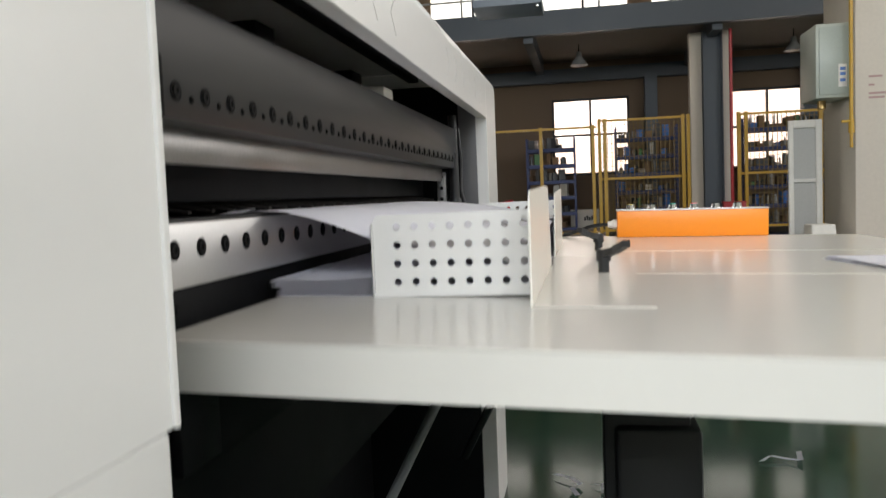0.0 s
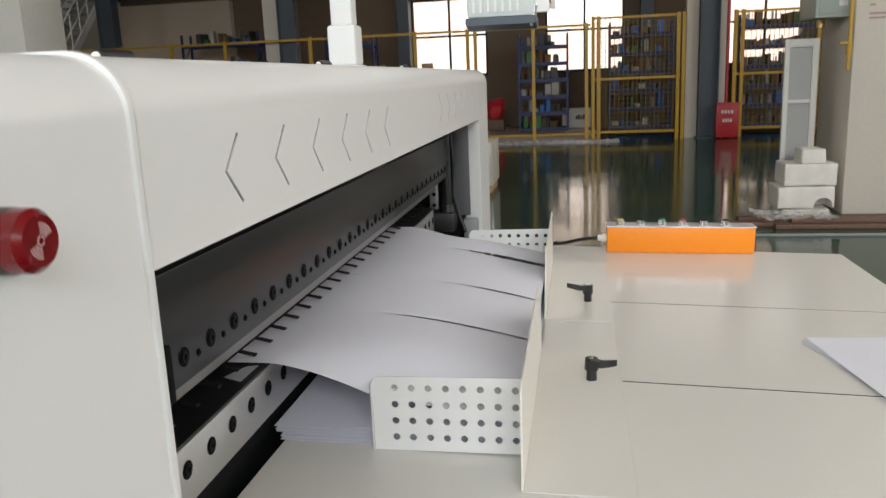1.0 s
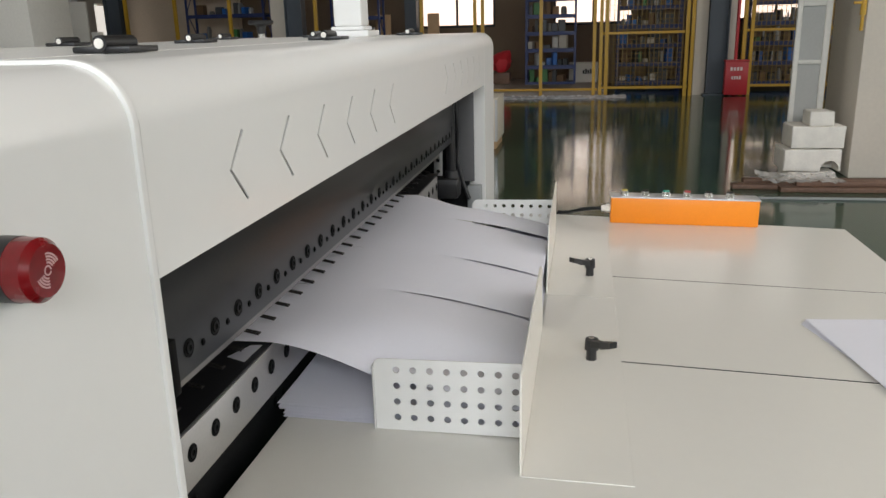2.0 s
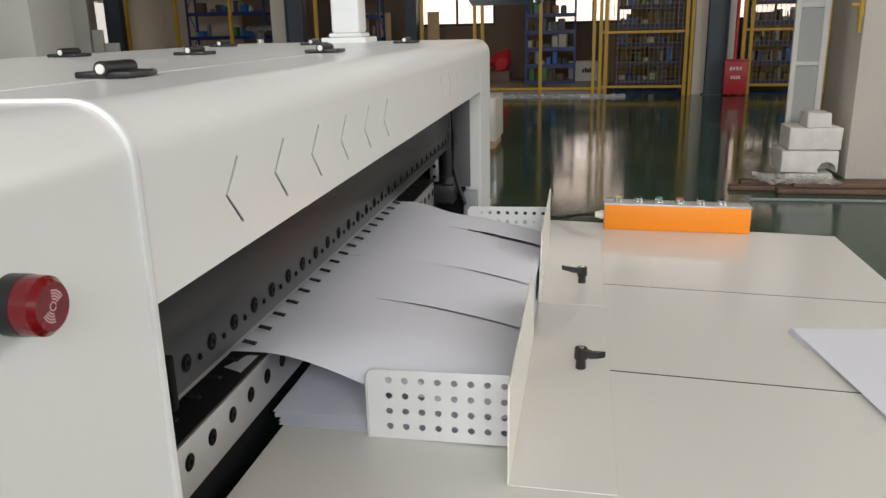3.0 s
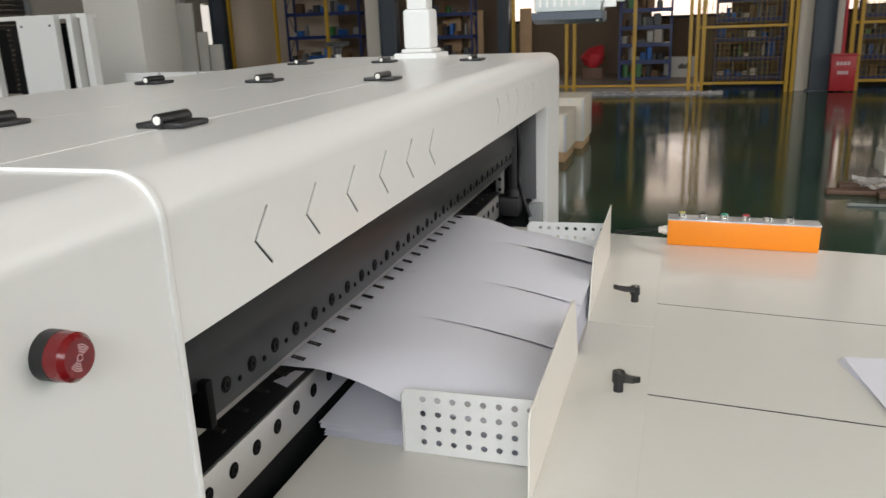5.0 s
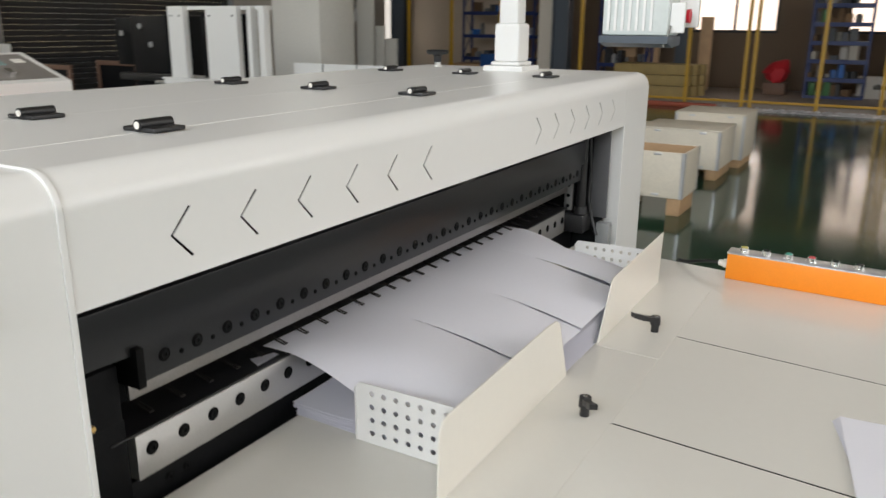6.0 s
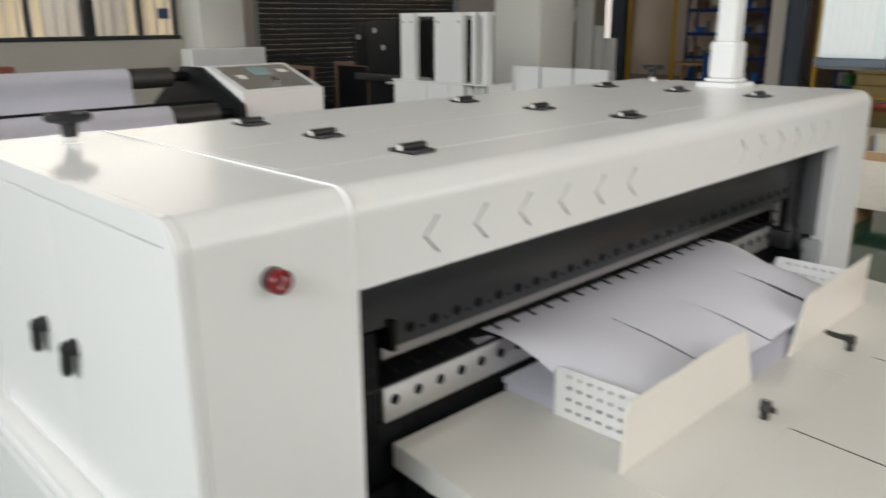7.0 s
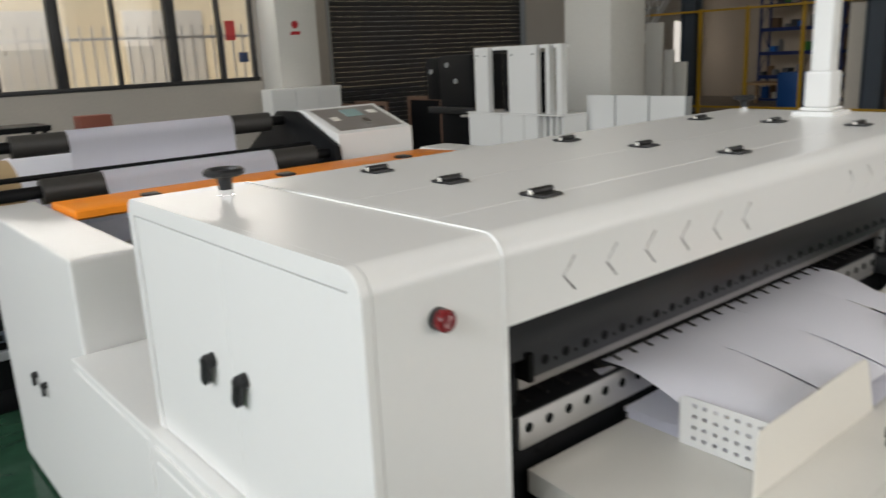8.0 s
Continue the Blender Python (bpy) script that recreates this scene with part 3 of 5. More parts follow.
# ---- stop fences ----
def stop_fence(outline, y0, y1, lever_y, turn):
    f = thing("stop_fence", (0.088, y0, tz(0.088)), "cream sheet-metal stop fence clamped to the table", "stop fence", "stop fences")
    part("upright", prism(bmesh.new(), outline, "x", 0.0855, 0.0885, 0.0008), FENCE, f)
    part("foot_plate", sloped(prism(bmesh.new(), [(0.0885, y0), (0.234, y0), (0.234, y1), (0.0885, y1)], "z", 0.0004, 0.0022, 0.0006)), TABLETOP, f)
    x, z = 0.182, tz(0.182) + 0.0034
    lv = part("clamping_lever", cyl(cyl(bmesh.new(), (x, lever_y, z - 0.001), (x, lever_y, z + 0.020), 0.0095, 0.0088, 18), (x, lever_y, z + 0.018), (x, lever_y, z + 0.038), 0.0125, 0.0115, 18), BLACKP, f, "black clamping lever")
    c, s = math.cos(radians(turn)), math.sin(radians(turn))
    bm = bmesh.new()
    for r0, r1, h0, h1, w0, w1 in ((0.004, 0.034, 0.030, 0.038, 0.0085, 0.0055), (0.034, 0.066, 0.038, 0.050, 0.0055, 0.0075)):
        vs = []
        for r, h, w, hh in ((r0, h0, w0, 0.007), (r1, h1, w1, 0.0055)):
            for sx, sz in ((-1, -1), (1, -1), (1, 1), (-1, 1)):
                vs.append(bm.verts.new((x + r * c - sx * w * s, lever_y + r * s + sx * w * c, z + h + sz * hh)))
        for q in ((0, 1, 2, 3), (7, 6, 5, 4), (0, 4, 5, 1), (1, 5, 6, 2), (2, 6, 7, 3), (3, 7, 4, 0)):
            bm.faces.new([vs[i] for i in q])
    part("arm", bm, BLACKP, lv)
    part("screw", cyl(bmesh.new(), (x, lever_y, z + 0.037), (x, lever_y, z + 0.0395), 0.005, seg=12), CHROME, lv)
    return f


Z0 = tz(0.088) + 0.0005
stop_fence([(1.075, Z0)] + [(1.078, 1.05)] + arc(1.105, 1.060, 0.026, 180, 95, 6) + [(1.50, 1.094)] + arc(1.535, 1.060, 0.032, 85, 15, 6) + [(1.615, Z0)], 1.072, 1.80, 1.467, -58)
stop_fence([(1.81, Z0), (1.885, 1.058)] + arc(1.912, 1.055, 0.026, 160, 92, 6) + [(2.352, 1.092), (2.345, 1.03), (2.338, Z0)], 1.803, 2.36, 1.958, -130)

# ---- perforated side guides ----
def side_guide(y, x0, x1, z1, flip=1):
    z0 = tz(0.0) + 0.002
    g = thing("side_guide", (0, y, z0), "white perforated sheet-metal side guide on the table", "side guide", "side guides")
    o = [(x0 + 0.004, z0)] + arc(x0 + 0.014, z1 - 0.012, 0.010, 180, 90, 5) + [(x1, z1), (x1, z0)]
    holes = bmesh.new()
    for i in range(8):
        for j in range(4):
            cx, cz = -0.101 + 0.0248 * i, z1 - 0.0185 - 0.0252 * j
            cyl(holes, (cx, y - 0.02, cz), (cx, y + 0.02, cz), 0.0052, seg=16)
    part("plate", cut(prism(bmesh.new(), o, "y", y, y + 0.002, 0.0005), holes), WHITE, g)
    bm = bmesh.new()
    o = arc(x0 + 0.004, y + 0.002, 0.004, 270, 180, 5) + [(x0, y + 0.02), (x0 + 0.002, y + 0.02)] + arc(x0 + 0.004, y + 0.002, 0.002, 180, 270, 5)
    part("end_flange", prism(bm, o, "z", z0, z1 - 0.014, 0.0004), WHITE, g)
    part("foot", box(bmesh.new(), x0 + 0.02, x1, y, y + 0.03, tz(x0), z0 + 0.0004), WHITE, g)
    return g


side_guide(1.170, -0.138, 0.0845, 1.062)
side_guide(2.250, -0.140, 0.0845, 1.062)

# ---- control box ----
cz0 = tz(0.45)
cbox = thing("control_box", (0.4565, 2.49, cz0), "orange control box with a grey top and six push buttons", "control box")
part("body", box(bmesh.new(), 0.245, 0.668, 2.488, 2.552, cz0 + 0.0005, cz0 + 0.078, 0.003), ORANGE, cbox)
part("top_plate", box(bmesh.new(), 0.243, 0.670, 2.486, 2.554, cz0 + 0.078, cz0 + 0.0815, 0.001), ALU, cbox, "grey metal top plate")
for i, (capm, nm) in enumerate(((YELB, "yellow"), (DARK, "black"), (GREENP, "green"), (REDP, "red"), (DARK, "black"), (DARK, "black"))):
    x = 0.285 + 0.0605 * i
    b = part("push_button", cyl(cyl(bmesh.new(), (x, 2.52, cz0 + 0.081), (x, 2.52, cz0 + 0.085), 0.0145, 0.014, 24), (x, 2.52, cz0 + 0.084), (x, 2.52, cz0 + 0.095), 0.0125, 0.0115, 24), CHROME, cbox, nm + " push button in a chrome ring")
    part("cap", cyl(bmesh.new(), (x, 2.52, cz0 + 0.094), (x, 2.52, cz0 + 0.0975), 0.0095, 0.009, 20), capm, b)
part("cable_gland", cyl(cyl(bmesh.new(), (0.245, 2.52, cz0 + 0.038), (0.232, 2.52, cz0 + 0.038), 0.014, seg=6), (0.234, 2.52, cz0 + 0.038), (0.218, 2.52, cz0 + 0.038), 0.011, 0.009, 16), FOAM, cbox, "white cable gland")
part("cable", tube(bmesh.new(), [(0.222, 2.52, cz0 + 0.038), (0.19, 2.522, cz0 + 0.036), (0.16, 2.53, cz0 + 0.03), (0.13, 2.545, cz0 + 0.018), (0.105, 2.57, cz0 + 0.009), (0.09, 2.585, cz0 + 0.0075), (0.08, 2.61, cz0 - 0.01), (0.078, 2.615, cz0 - 0.08)], 0.0055, 10), BLACKP, cbox, "black rubber cable")
cbox.rotation_euler = (0, radians(0.9), 0)

# ---- paper ----
def sheet_mesh(name, x0, x1, y0, y1, zf, nx=26, ny=12, skew=0.0):
    bm = bmesh.new()
    g = [[bm.verts.new((x0 + (x1 - x0) * i / nx + skew * (j / ny - 0.5), y0 + (y1 - y0) * j / ny, zf(x0 + (x1 - x0) * i / nx, j / ny))) for j in range(ny + 1)] for i in range(nx + 1)]
    low_ = [[bm.verts.new(v.co - Vector((0, 0, 0.0003))) for v in r] for r in g]
    for i in range(nx):
        for j in range(ny):
            bm.faces.new((g[i][j], g[i + 1][j], g[i + 1][j + 1], g[i][j + 1]))
            bm.faces.new((low_[i][j], low_[i][j + 1], low_[i + 1][j + 1], low_[i + 1][j]))
    for i in range(nx):
        bm.faces.new((g[i][0], low_[i][0], low_[i + 1][0], g[i + 1][0]))
        bm.faces.new((g[i][ny], g[i + 1][ny], low_[i + 1][ny], low_[i][ny]))
    for j in range(ny):
        bm.faces.new((g[0][j], g[0][j + 1], low_[0][j + 1], low_[0][j]))
        bm.faces.new((g[nx][j], low_[nx][j], low_[nx][j + 1], g[nx][j + 1]))
    return bm


TEARS = (0.22, 0.38, 0.30, 1.0 - 1e-6)
LIPS = (0.0020, 0.0018, 0.0055, 0.0)
LANES = [1.182, 1.458, 1.708, 2.015, 2.243]
rnd = random.Random(4)
for k in range(4):
    y0, y1 = LANES[k] + 0.002, LANES[k + 1] - 0.002
    st = thing("paper_stack", (-0.1, (y0 + y1) / 2, tz(-0.1)), "stack of cut white paper sheets on the table", "paper stack", "paper stacks by the cutter")
    for i in range(9):
        ox, oy = rnd.uniform(-0.004, 0.004) - 0.001 * i, rnd.uniform(-0.003, 0.002)
        lift = 0.0006 + 0.0026 * i + rnd.uniform(0, 0.0006)
        curl = rnd.uniform(0.0, 0.003) * (0.3 + 0.08 * i)
        part("sheet", sheet_mesh("sheet", -0.285 + ox, 0.083 + min(ox, 0), y0 + oy, y1 + min(oy, 0),
             lambda x, v: tz(x) + lift * (1 + 1.15 * min(1.0, max(0.0, (x + 0.20) / 0.26))) + curl * max(0.0, (-0.08 - x) / 0.2) ** 2 * (0.6 + 0.4 * v), 14, 4, rnd.uniform(-0.004, 0.004)), PAPER, st)
for k in range(4):
    y0, y1 = LANES[k], LANES[k + 1]
    sag, twist, bow = (-0.002, 0.004, -0.003, 0.002)[k], (0.007, -0.007, 0.007, -0.006)[k], (0.006, 0.004, 0.006, 0.003)[k]

    def height(x, v, sag=sag, twist=twist, bow=bow, k=k):
        u = max(0.0, (x + 0.30) / 0.382)
        z = 1.0845 + 0.006 * math.sin(u * math.pi) - 0.068 * max(0.0, u) ** 1.2
        z -= 0.0125 * max(0.0, 1 - u) ** 1.5
        z += bow * math.sin(v * math.pi) * math.sin(min(1.0, u) * math.pi * 0.9)
        rip = max(0.0, (u - TEARS[k]) / (1 - TEARS[k]))
        z -= LIPS[k] * min(1.0, rip * 1.6) * v ** 3
        back = max(0.0, (u - TEARS[k - 1]) / (1 - TEARS[k - 1])) if k else 0.0
        z += 0.0012 * min(1.0, back * 2.0) * (1 - v) ** 3
        if k == 0:
            z -= 0.034 * max(0.0, 1 - v / 0.5) ** 2 * min(1.0, u / 0.42) ** 1.5
        if k == 3:
            z -= 0.034 * max(0.0, (v - 0.4) / 0.6) ** 2 * min(1.0, u / 0.4) ** 1.4
        return max(z, tz(x) + 0.030) + 0.0012 * noise.noise(Vector((x * 6, v * 2 + k * 7, 0.5)))
    sh = tagged(part("paper_sheet", sheet_mesh("paper_sheet", -0.358, 0.083, y0 + 0.0001, y1 - 0.0001, height, 60, 16), PAPER), "freshly cut white sheet sagging from the knife", "paper sheet", "sheets leaving the knife")

offcut = bmesh.new()
ov = [offcut.verts.new(p) for p in ((-0.340, 1.128, 1.070), (-0.306, 1.112, 1.0705), (-0.298, 1.160, 1.077), (-0.322, 1.172, 1.0705))]
offcut.faces.new(ov)
bmesh.ops.solidify(offcut, geom=offcut.faces[:], thickness=0.0004)
tagged(part("paper_offcut", offcut, PAPER), "small torn paper offcut on the anvil strip", "paper scrap")

side_stack = thing("paper_stack", (0.66, 1.53, tz(0.66)), "fanned white paper sheets near the table edge", "paper stack")
for i in range(5):
    a = radians(8.5 + (4 - i) * 1.6)
    bm = sheet_mesh("sheet", 0.0, 0.30, -0.42, 0.0, lambda x, v: 0.0008 + 0.0009 * i + 0.006 * max(0.0, 0.25 - x / 0.3) ** 2 * i, 10, 8)
    bmesh.ops.rotate(bm, cent=(0, 0, 0), matrix=Matrix.Rotation(a, 3, "Z"), verts=bm.verts)
    bmesh.ops.translate(bm, verts=bm.verts, vec=(0.592 + 0.003 * i, 1.722 - 0.004 * (4 - i), 0))
    part("sheet", sloped(bm), PAPER, side_stack)

# ---- windows ----
GLASS = bpy.data.materials.new("window_glass")
GLASS.use_nodes = True
_g = GLASS.node_tree.nodes["Principled BSDF"]
_g.inputs["Transmission Weight"].default_value, _g.inputs["Roughness"].default_value, _g.inputs["IOR"].default_value = 1.0, 0.0, 1.45
FRAMED = mat("dark_window_frame", (0.02, 0.02, 0.022), 0.45, vary=0.1)


def pane(parent, dims):
    p = part("pane", box(bmesh.new(), *dims), GLASS, parent)
    p.visible_shadow = False
    return p


for i, (x0, x1, z0, z1) in enumerate(BACK_WINDOWS):
    w = thing("window_%d" % (i + 1), ((x0 + x1) / 2, 22.1, z0), "dark-framed factory window in the far wall", "window", kind="structure")
    m, zm = (x0 + x1) / 2, 2.62
    for nm, d in (("sill", (x0, x1, 22.05, 22.15, z0, z0 + 0.07)), ("head", (x0, x1, 22.05, 22.15, z1 - 0.06, z1)), ("jamb", (x0, x0 + 0.06, 22.05, 22.15, z0 + 0.07, z1 - 0.06)),
                  ("jamb", (x1 - 0.06, x1, 22.05, 22.15, z0 + 0.07, z1 - 0.06)), ("mullion", (m - 0.03, m + 0.03, 22.06, 22.14, z0 + 0.07, z1 - 0.06)), ("transom", (x0 + 0.06, x1 - 0.06, 22.06, 22.14, zm - 0.03, zm + 0.03))):
        boxpart(nm, d, FRAMED, w, bev=0.004)
    pane(w, (x0 + 0.06, x1 - 0.06, 22.098, 22.102, z0 + 0.07, z1 - 0.06))
WLIST = [-1.2, 0.45, 1.45, 2.45, 3.39, 4.32, 5.28, 6.17, 6.84]
ww = thing("window_4", (-13.15, 3, 1.45), "long dark-framed window band to the yard", "window", kind="structure")
boxpart("sill", (-13.22, -12.97, -1.2, 6.84, 1.45, 1.52), FRAMED, ww, bev=0.006)
boxpart("head", (-13.22, -13.06, -1.2, 6.84, 3.43, 3.5), FRAMED, ww, bev=0.006)
for i, y in enumerate(WLIST):
    w = 0.085 if i in (0, 2, 4, 6) else 0.03
    boxpart("mullion", (-13.21, -13.05, y - w, y + w, 1.52, 3.43), FRAMED, ww, bev=0.005)
for a, b in zip(WLIST, WLIST[1:]):
    pane(ww, (-13.142, -13.138, a + 0.085, b - 0.085, 1.52, 3.43))
part("transom", box(bmesh.new(), -13.2, -13.06, -1.2, 6.84, 3.0, 3.06, 0.005), FRAMED, ww)
# red patch paints a reflection in the pane
part("sticker", box(bmesh.new(), -13.136, -13.132, 6.30, 6.50, 2.20, 2.55, 0.02), mat("red_reflection", (0.55, 0.05, 0.05), 0.6), ww, "red patch that stands in for a reflection on the glass")
part("sticker", box(bmesh.new(), -13.136, -13.132, 6.52, 6.72, 1.80, 1.98, 0.01), mat("navy_sticker", (0.03, 0.05, 0.12), 0.6), ww, "navy sticker on the glass")

# ---- outside ----
BRIGHT = glow("hazy_daylight", (1.0, 0.83, 0.71), 1.95)
tagged(part("backdrop", box(bmesh.new(), -12, 12, 25.5, 25.6, -0.2, 8), BRIGHT), "bright hazy daylight beyond the far windows", "backdrop", kind="structure")
yard = thing("yard_building", (-24, 6, -0.25), "pale yellow rendered building across the yard", "building", kind="structure")
boxpart("wall", (-26, -23, -14, 30, -0.25, 9), mat("pale_yellow_render", (0.84, 0.74, 0.54), 0.9, vary=0.06, big=0.5), yard)
for i in range(7):
    boxpart("window", (-23.02, -22.96, -9 + 4.2 * i, -6.6 + 4.2 * i, 1.3, 3.4), mat("grey_reveal", (0.62, 0.60, 0.55), 0.6), yard)
yf = thing("yard_railing", (-17.5, 5, -0.25), "grey steel railing in the yard", "railing")
for i in range(60):
    boxpart("bar", (-17.52, -17.48, -4 + 0.25 * i, -3.965 + 0.25 * i, 0.3, 2.7), ALU, yf, bev=0)
for z in (0.3, 0.8, 2.4):
    boxpart("rail", (-17.54, -17.46, -4.1, 11.2, z, z + 0.06), ALU, yf, bev=0)
boxpart("plinth", (-17.7, -17.3, -6, 14, -0.25, 0.9), PLASTER, yf)

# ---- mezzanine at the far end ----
solid("mezzanine_slab", (-13, 11, 17.1, 22, 4.62, 4.86), CEIL, "grey concrete mezzanine slab, toned for dim warm light", "slab")
solid("edge_beam", (-13, 11, 16.9, 17.1, 4.40, 4.90), COLGREY, "slate-painted steel edge beam", "beam")
solid("rear_beam", (-13, 11, 21.7, 21.98, 4.05, 4.40), COLGREY, "slate-painted steel beam on the far wall", "beam")
for x in (-10.9, -6.4, -0.95, 2.92, 6.9):
    solid("cross_beam", (x - 0.1, x + 0.1, 17.1, 21.7, 4.28, 4.62), COLGREY, "slate-painted steel floor beam", "beam")
mw = thing("window_5", (0, 22.0, 5.6), "upper row of bright factory windows", "window", kind="structure")
for x0 in (-10, -7, -4, -1, 2, 5, 8):
    part("pane", box(bmesh.new(), x0 + 0.05, x0 + 2.4, 21.96, 21.99, 5.75, 7.6), glow("daylit_pane", (1.0, 0.95, 0.88), 1.7), mw)
    part("mullion", box(bmesh.new(), x0 + 1.2, x0 + 1.27, 21.92, 21.96, 5.75, 7.6), FRAMED, mw)
rl = thing("mezzanine_railing", (0, 17.0, 4.9), "grey tube railing on the mezzanine", "railing")
for z in (5.25, 5.6, 5.95):
    part("rail", cyl(bmesh.new(), (-12.8, 17.0, z), (10.8, 17.0, z), 0.022, seg=8), GREYPL, rl)
for i in range(17):
    part("post", cyl(bmesh.new(), (-12.5 + 1.45 * i, 17.0, 4.88), (-12.5 + 1.45 * i, 17.0, 5.96), 0.022, seg=8), GREYPL, rl)


def steel_column(x, y, clad):
    c = thing("steel_column", (x, y, 0), "slate-painted steel column between pale cladding", "column")
    part("web", box(bmesh.new(), x - 0.2, x + 0.2, y - 0.02, y + 0.02, 0, 4.4), COLGREY, c)
    for dx in (-0.2, 0.18):
        part("flange", box(bmesh.new(), x + dx, x + dx + 0.02, y - 0.15, y + 0.15, 0, 4.4), COLGREY, c)
    part("base_plate", box(bmesh.new(), x - 0.26, x + 0.26, y - 0.2, y + 0.2, 0, 0.03), COLGREY, c)
    for a, b in clad:
        part("cladding", box(bmesh.new(), a, b, y + 0.02, y + 0.3, 0, 4.4), PLASTER2, c)


steel_column(2.92, 17.9, ((2.46, 2.71), (3.13, 3.32)))
steel_column(-6.4, 17.9, ((-7.0, -6.62),))
steel_column(-10.9, 17.9, ())
part("drain_pipe", cyl(bmesh.new(), (3.28, 17.75, 0), (3.28, 17.75, 4.4), 0.035, seg=12), REDP)
tagged(bpy.data.objects["drain_pipe"], "red painted riser pipe beside the column", "pipe")
for x in (1.95, -4.5, 5.9):
    c = thing("wall_pier", (x, 21.8, 0), "dark steel pier against the far wall", "column")
    part("shaft", box(bmesh.new(), x - 0.16, x + 0.16, 21.6, 21.98, 0, 4.05), COLGREY, c)


def pendant(x, y, z):
    p = thing("pendant_lamp", (x, y, z), "unlit conical factory pendant lamp under the mezzanine", "lamp", "pendant lamps")
    part("shade", cyl(cyl(bmesh.new(), (x, y, z), (x, y, z + 0.2), 0.22, 0.07, 24), (x, y, z + 0.2), (x, y, z + 0.32), 0.07, 0.06, 16), GREYPL, p)
    part("rod", cyl(bmesh.new(), (x, y, z + 0.31), (x, y, 4.63), 0.012, seg=8), DARK, p)


for x in (-9.5, -4.8, 0.1, 4.98):
    pendant(x, 19.5, 4.12)

# ---- yellow safety fencing ----
def fence_run(x0, x1, y, h, wires, posts, label):
    f = thing("safety_fence", ((x0 + x1) / 2, y, 0), label, "fence", "yellow fencing")
    for x in posts:
        part("post", box(bmesh.new(), x - 0.035, x + 0.035, y - 0.035, y + 0.035, 0, h + 0.05), YELLOW, f)
    for z in ((0.19, 1.33, h) if wires else (0.16, h)):
        part("rail", box(bmesh.new(), x0, x1, y - 0.02, y + 0.02, z - 0.025, z + 0.025), YELLOW, f)
    if wires:
        bm = bmesh.new()
        n = int((x1 - x0) / 0.09)
        for i in range(n):
            x = x0 + (i + 0.5) * (x1 - x0) / n
            box(bm, x - 0.006, x + 0.006, y - 0.005, y + 0.005, 0.17, 2.58)
        for i in range(24):
            z = 0.2 + 0.1 * i
            box(bm, x0, x1, y - 0.004, y + 0.004, z - 0.004, z + 0.004)
        tagged(part("wire_mesh", bm, mat("yellow_wire", (0.22, 0.14, 0.03), 0.5), f, smooth=False), kind="stuff")


fence_run(0.53, 2.32, 17.7, 2.60, True, (0.50, 0.62, 2.27, 2.38), "yellow steel gate with wire mesh")
fence_run(3.45, 6.5, 17.9, 2.60, True, (3.45, 3.60, 5.1, 6.4), "yellow steel fence with wire mesh")
fence_run(-12.5, 0.45, 17.7, 2.48, False, (-12.4, -10.5, -9.25, -7.9, -5.84, -3.4, -2.22, -2.05, -0.78, 0.36), "yellow steel fence posts and rails")
solid("platform", (-12.8, 0.6, 17.8, 21.98, 0.0, 0.12), mat("worn_screed", (0.30, 0.25, 0.21), 0.6, vary=0.2, big=2, fine=20), "low worn screed platform behind the fence", "platform")
wrap = bmesh.new()
bmesh.ops.create_grid(wrap, x_segments=90, y_segments=12, size=0.5)
for v in wrap.verts:
    q = v.co.copy()
    hump = max(0.0, 1 - abs(q.y) * 2)
    v.co = Vector((-0.75 + q.x * 3.6, 17.42 + q.y * 0.42 + 0.05 * noise.noise(q * 11), 0.004 + hump * (0.05 + 0.05 * noise.noise(Vector((q.x * 50, q.y * 9, 0))))))
bmesh.ops.solidify(wrap, geom=wrap.faces[:], thickness=0.002)
tagged(part("packing_film", wrap, mat("grey_bubble_film", (0.52, 0.52, 0.54), 0.25, vary=0.25, big=8, fine=40, bump=0.5)), "loose crumpled grey packing film on the floor", "packing film")
nwp = thing("window_6", (-13.15, 20.3, 0.9), "bright daylit window behind the stair", "window", kind="structure")
for y0 in (20.3,):
    part("pane", box(bmesh.new(), -13.2, -13.18, y0 + 0.04, y0 + 1.04, 0.95, 2.36), glow("daylit_side_pane", (1.0, 0.94, 0.86), 0.75), nwp)
    part("window_frame", box(bmesh.new(), -13.17, -13.1, y0 + 1.04, y0 + 1.1, 0.9, 2.4), FRAMED, nwp)
# added sheet: brightens this stretch of the far wall by colour
solid("lit_wall_patch", (-12.95, -9.51, 21.75, 21.97, 0.12, 3.9), BOARDW, "lighter beige sheet added where the far wall is better lit", "wall board")
solid("red_kerb", (-9, -2.7, 17.45, 17.6, 0.0, 0.09), mat("faded_red_paint", (0.35, 0.07, 0.03), 0.6, vary=0.2), "faded red kerb strip", "kerb", bev=0.01)

# ---- racks with parts ----
def mesh_of(name, bm, material):
    bmesh.ops.recalc_face_normals(bm, faces=bm.faces)
    me = bpy.data.meshes.new(name)
    bm.to_mesh(me)
    bm.free()
    me.materials.append(material)
    return me


bin_bm = cut(box(bmesh.new(), -0.5, 0.5, -0.5, 0.5, 0, 1, 0.03, 1), box(bmesh.new(), -0.45, 0.45, -0.45, 0.45, 0.08, 1.2))
BINM = mesh_of("storage_bin", bin_bm, BIN)
BLUEBIN = BINM.copy()
BLUEBIN.materials.clear()
BLUEBIN.materials.append(mat("blue_bin_plastic", (0.02, 0.12, 0.42), 0.45, per=0.3))
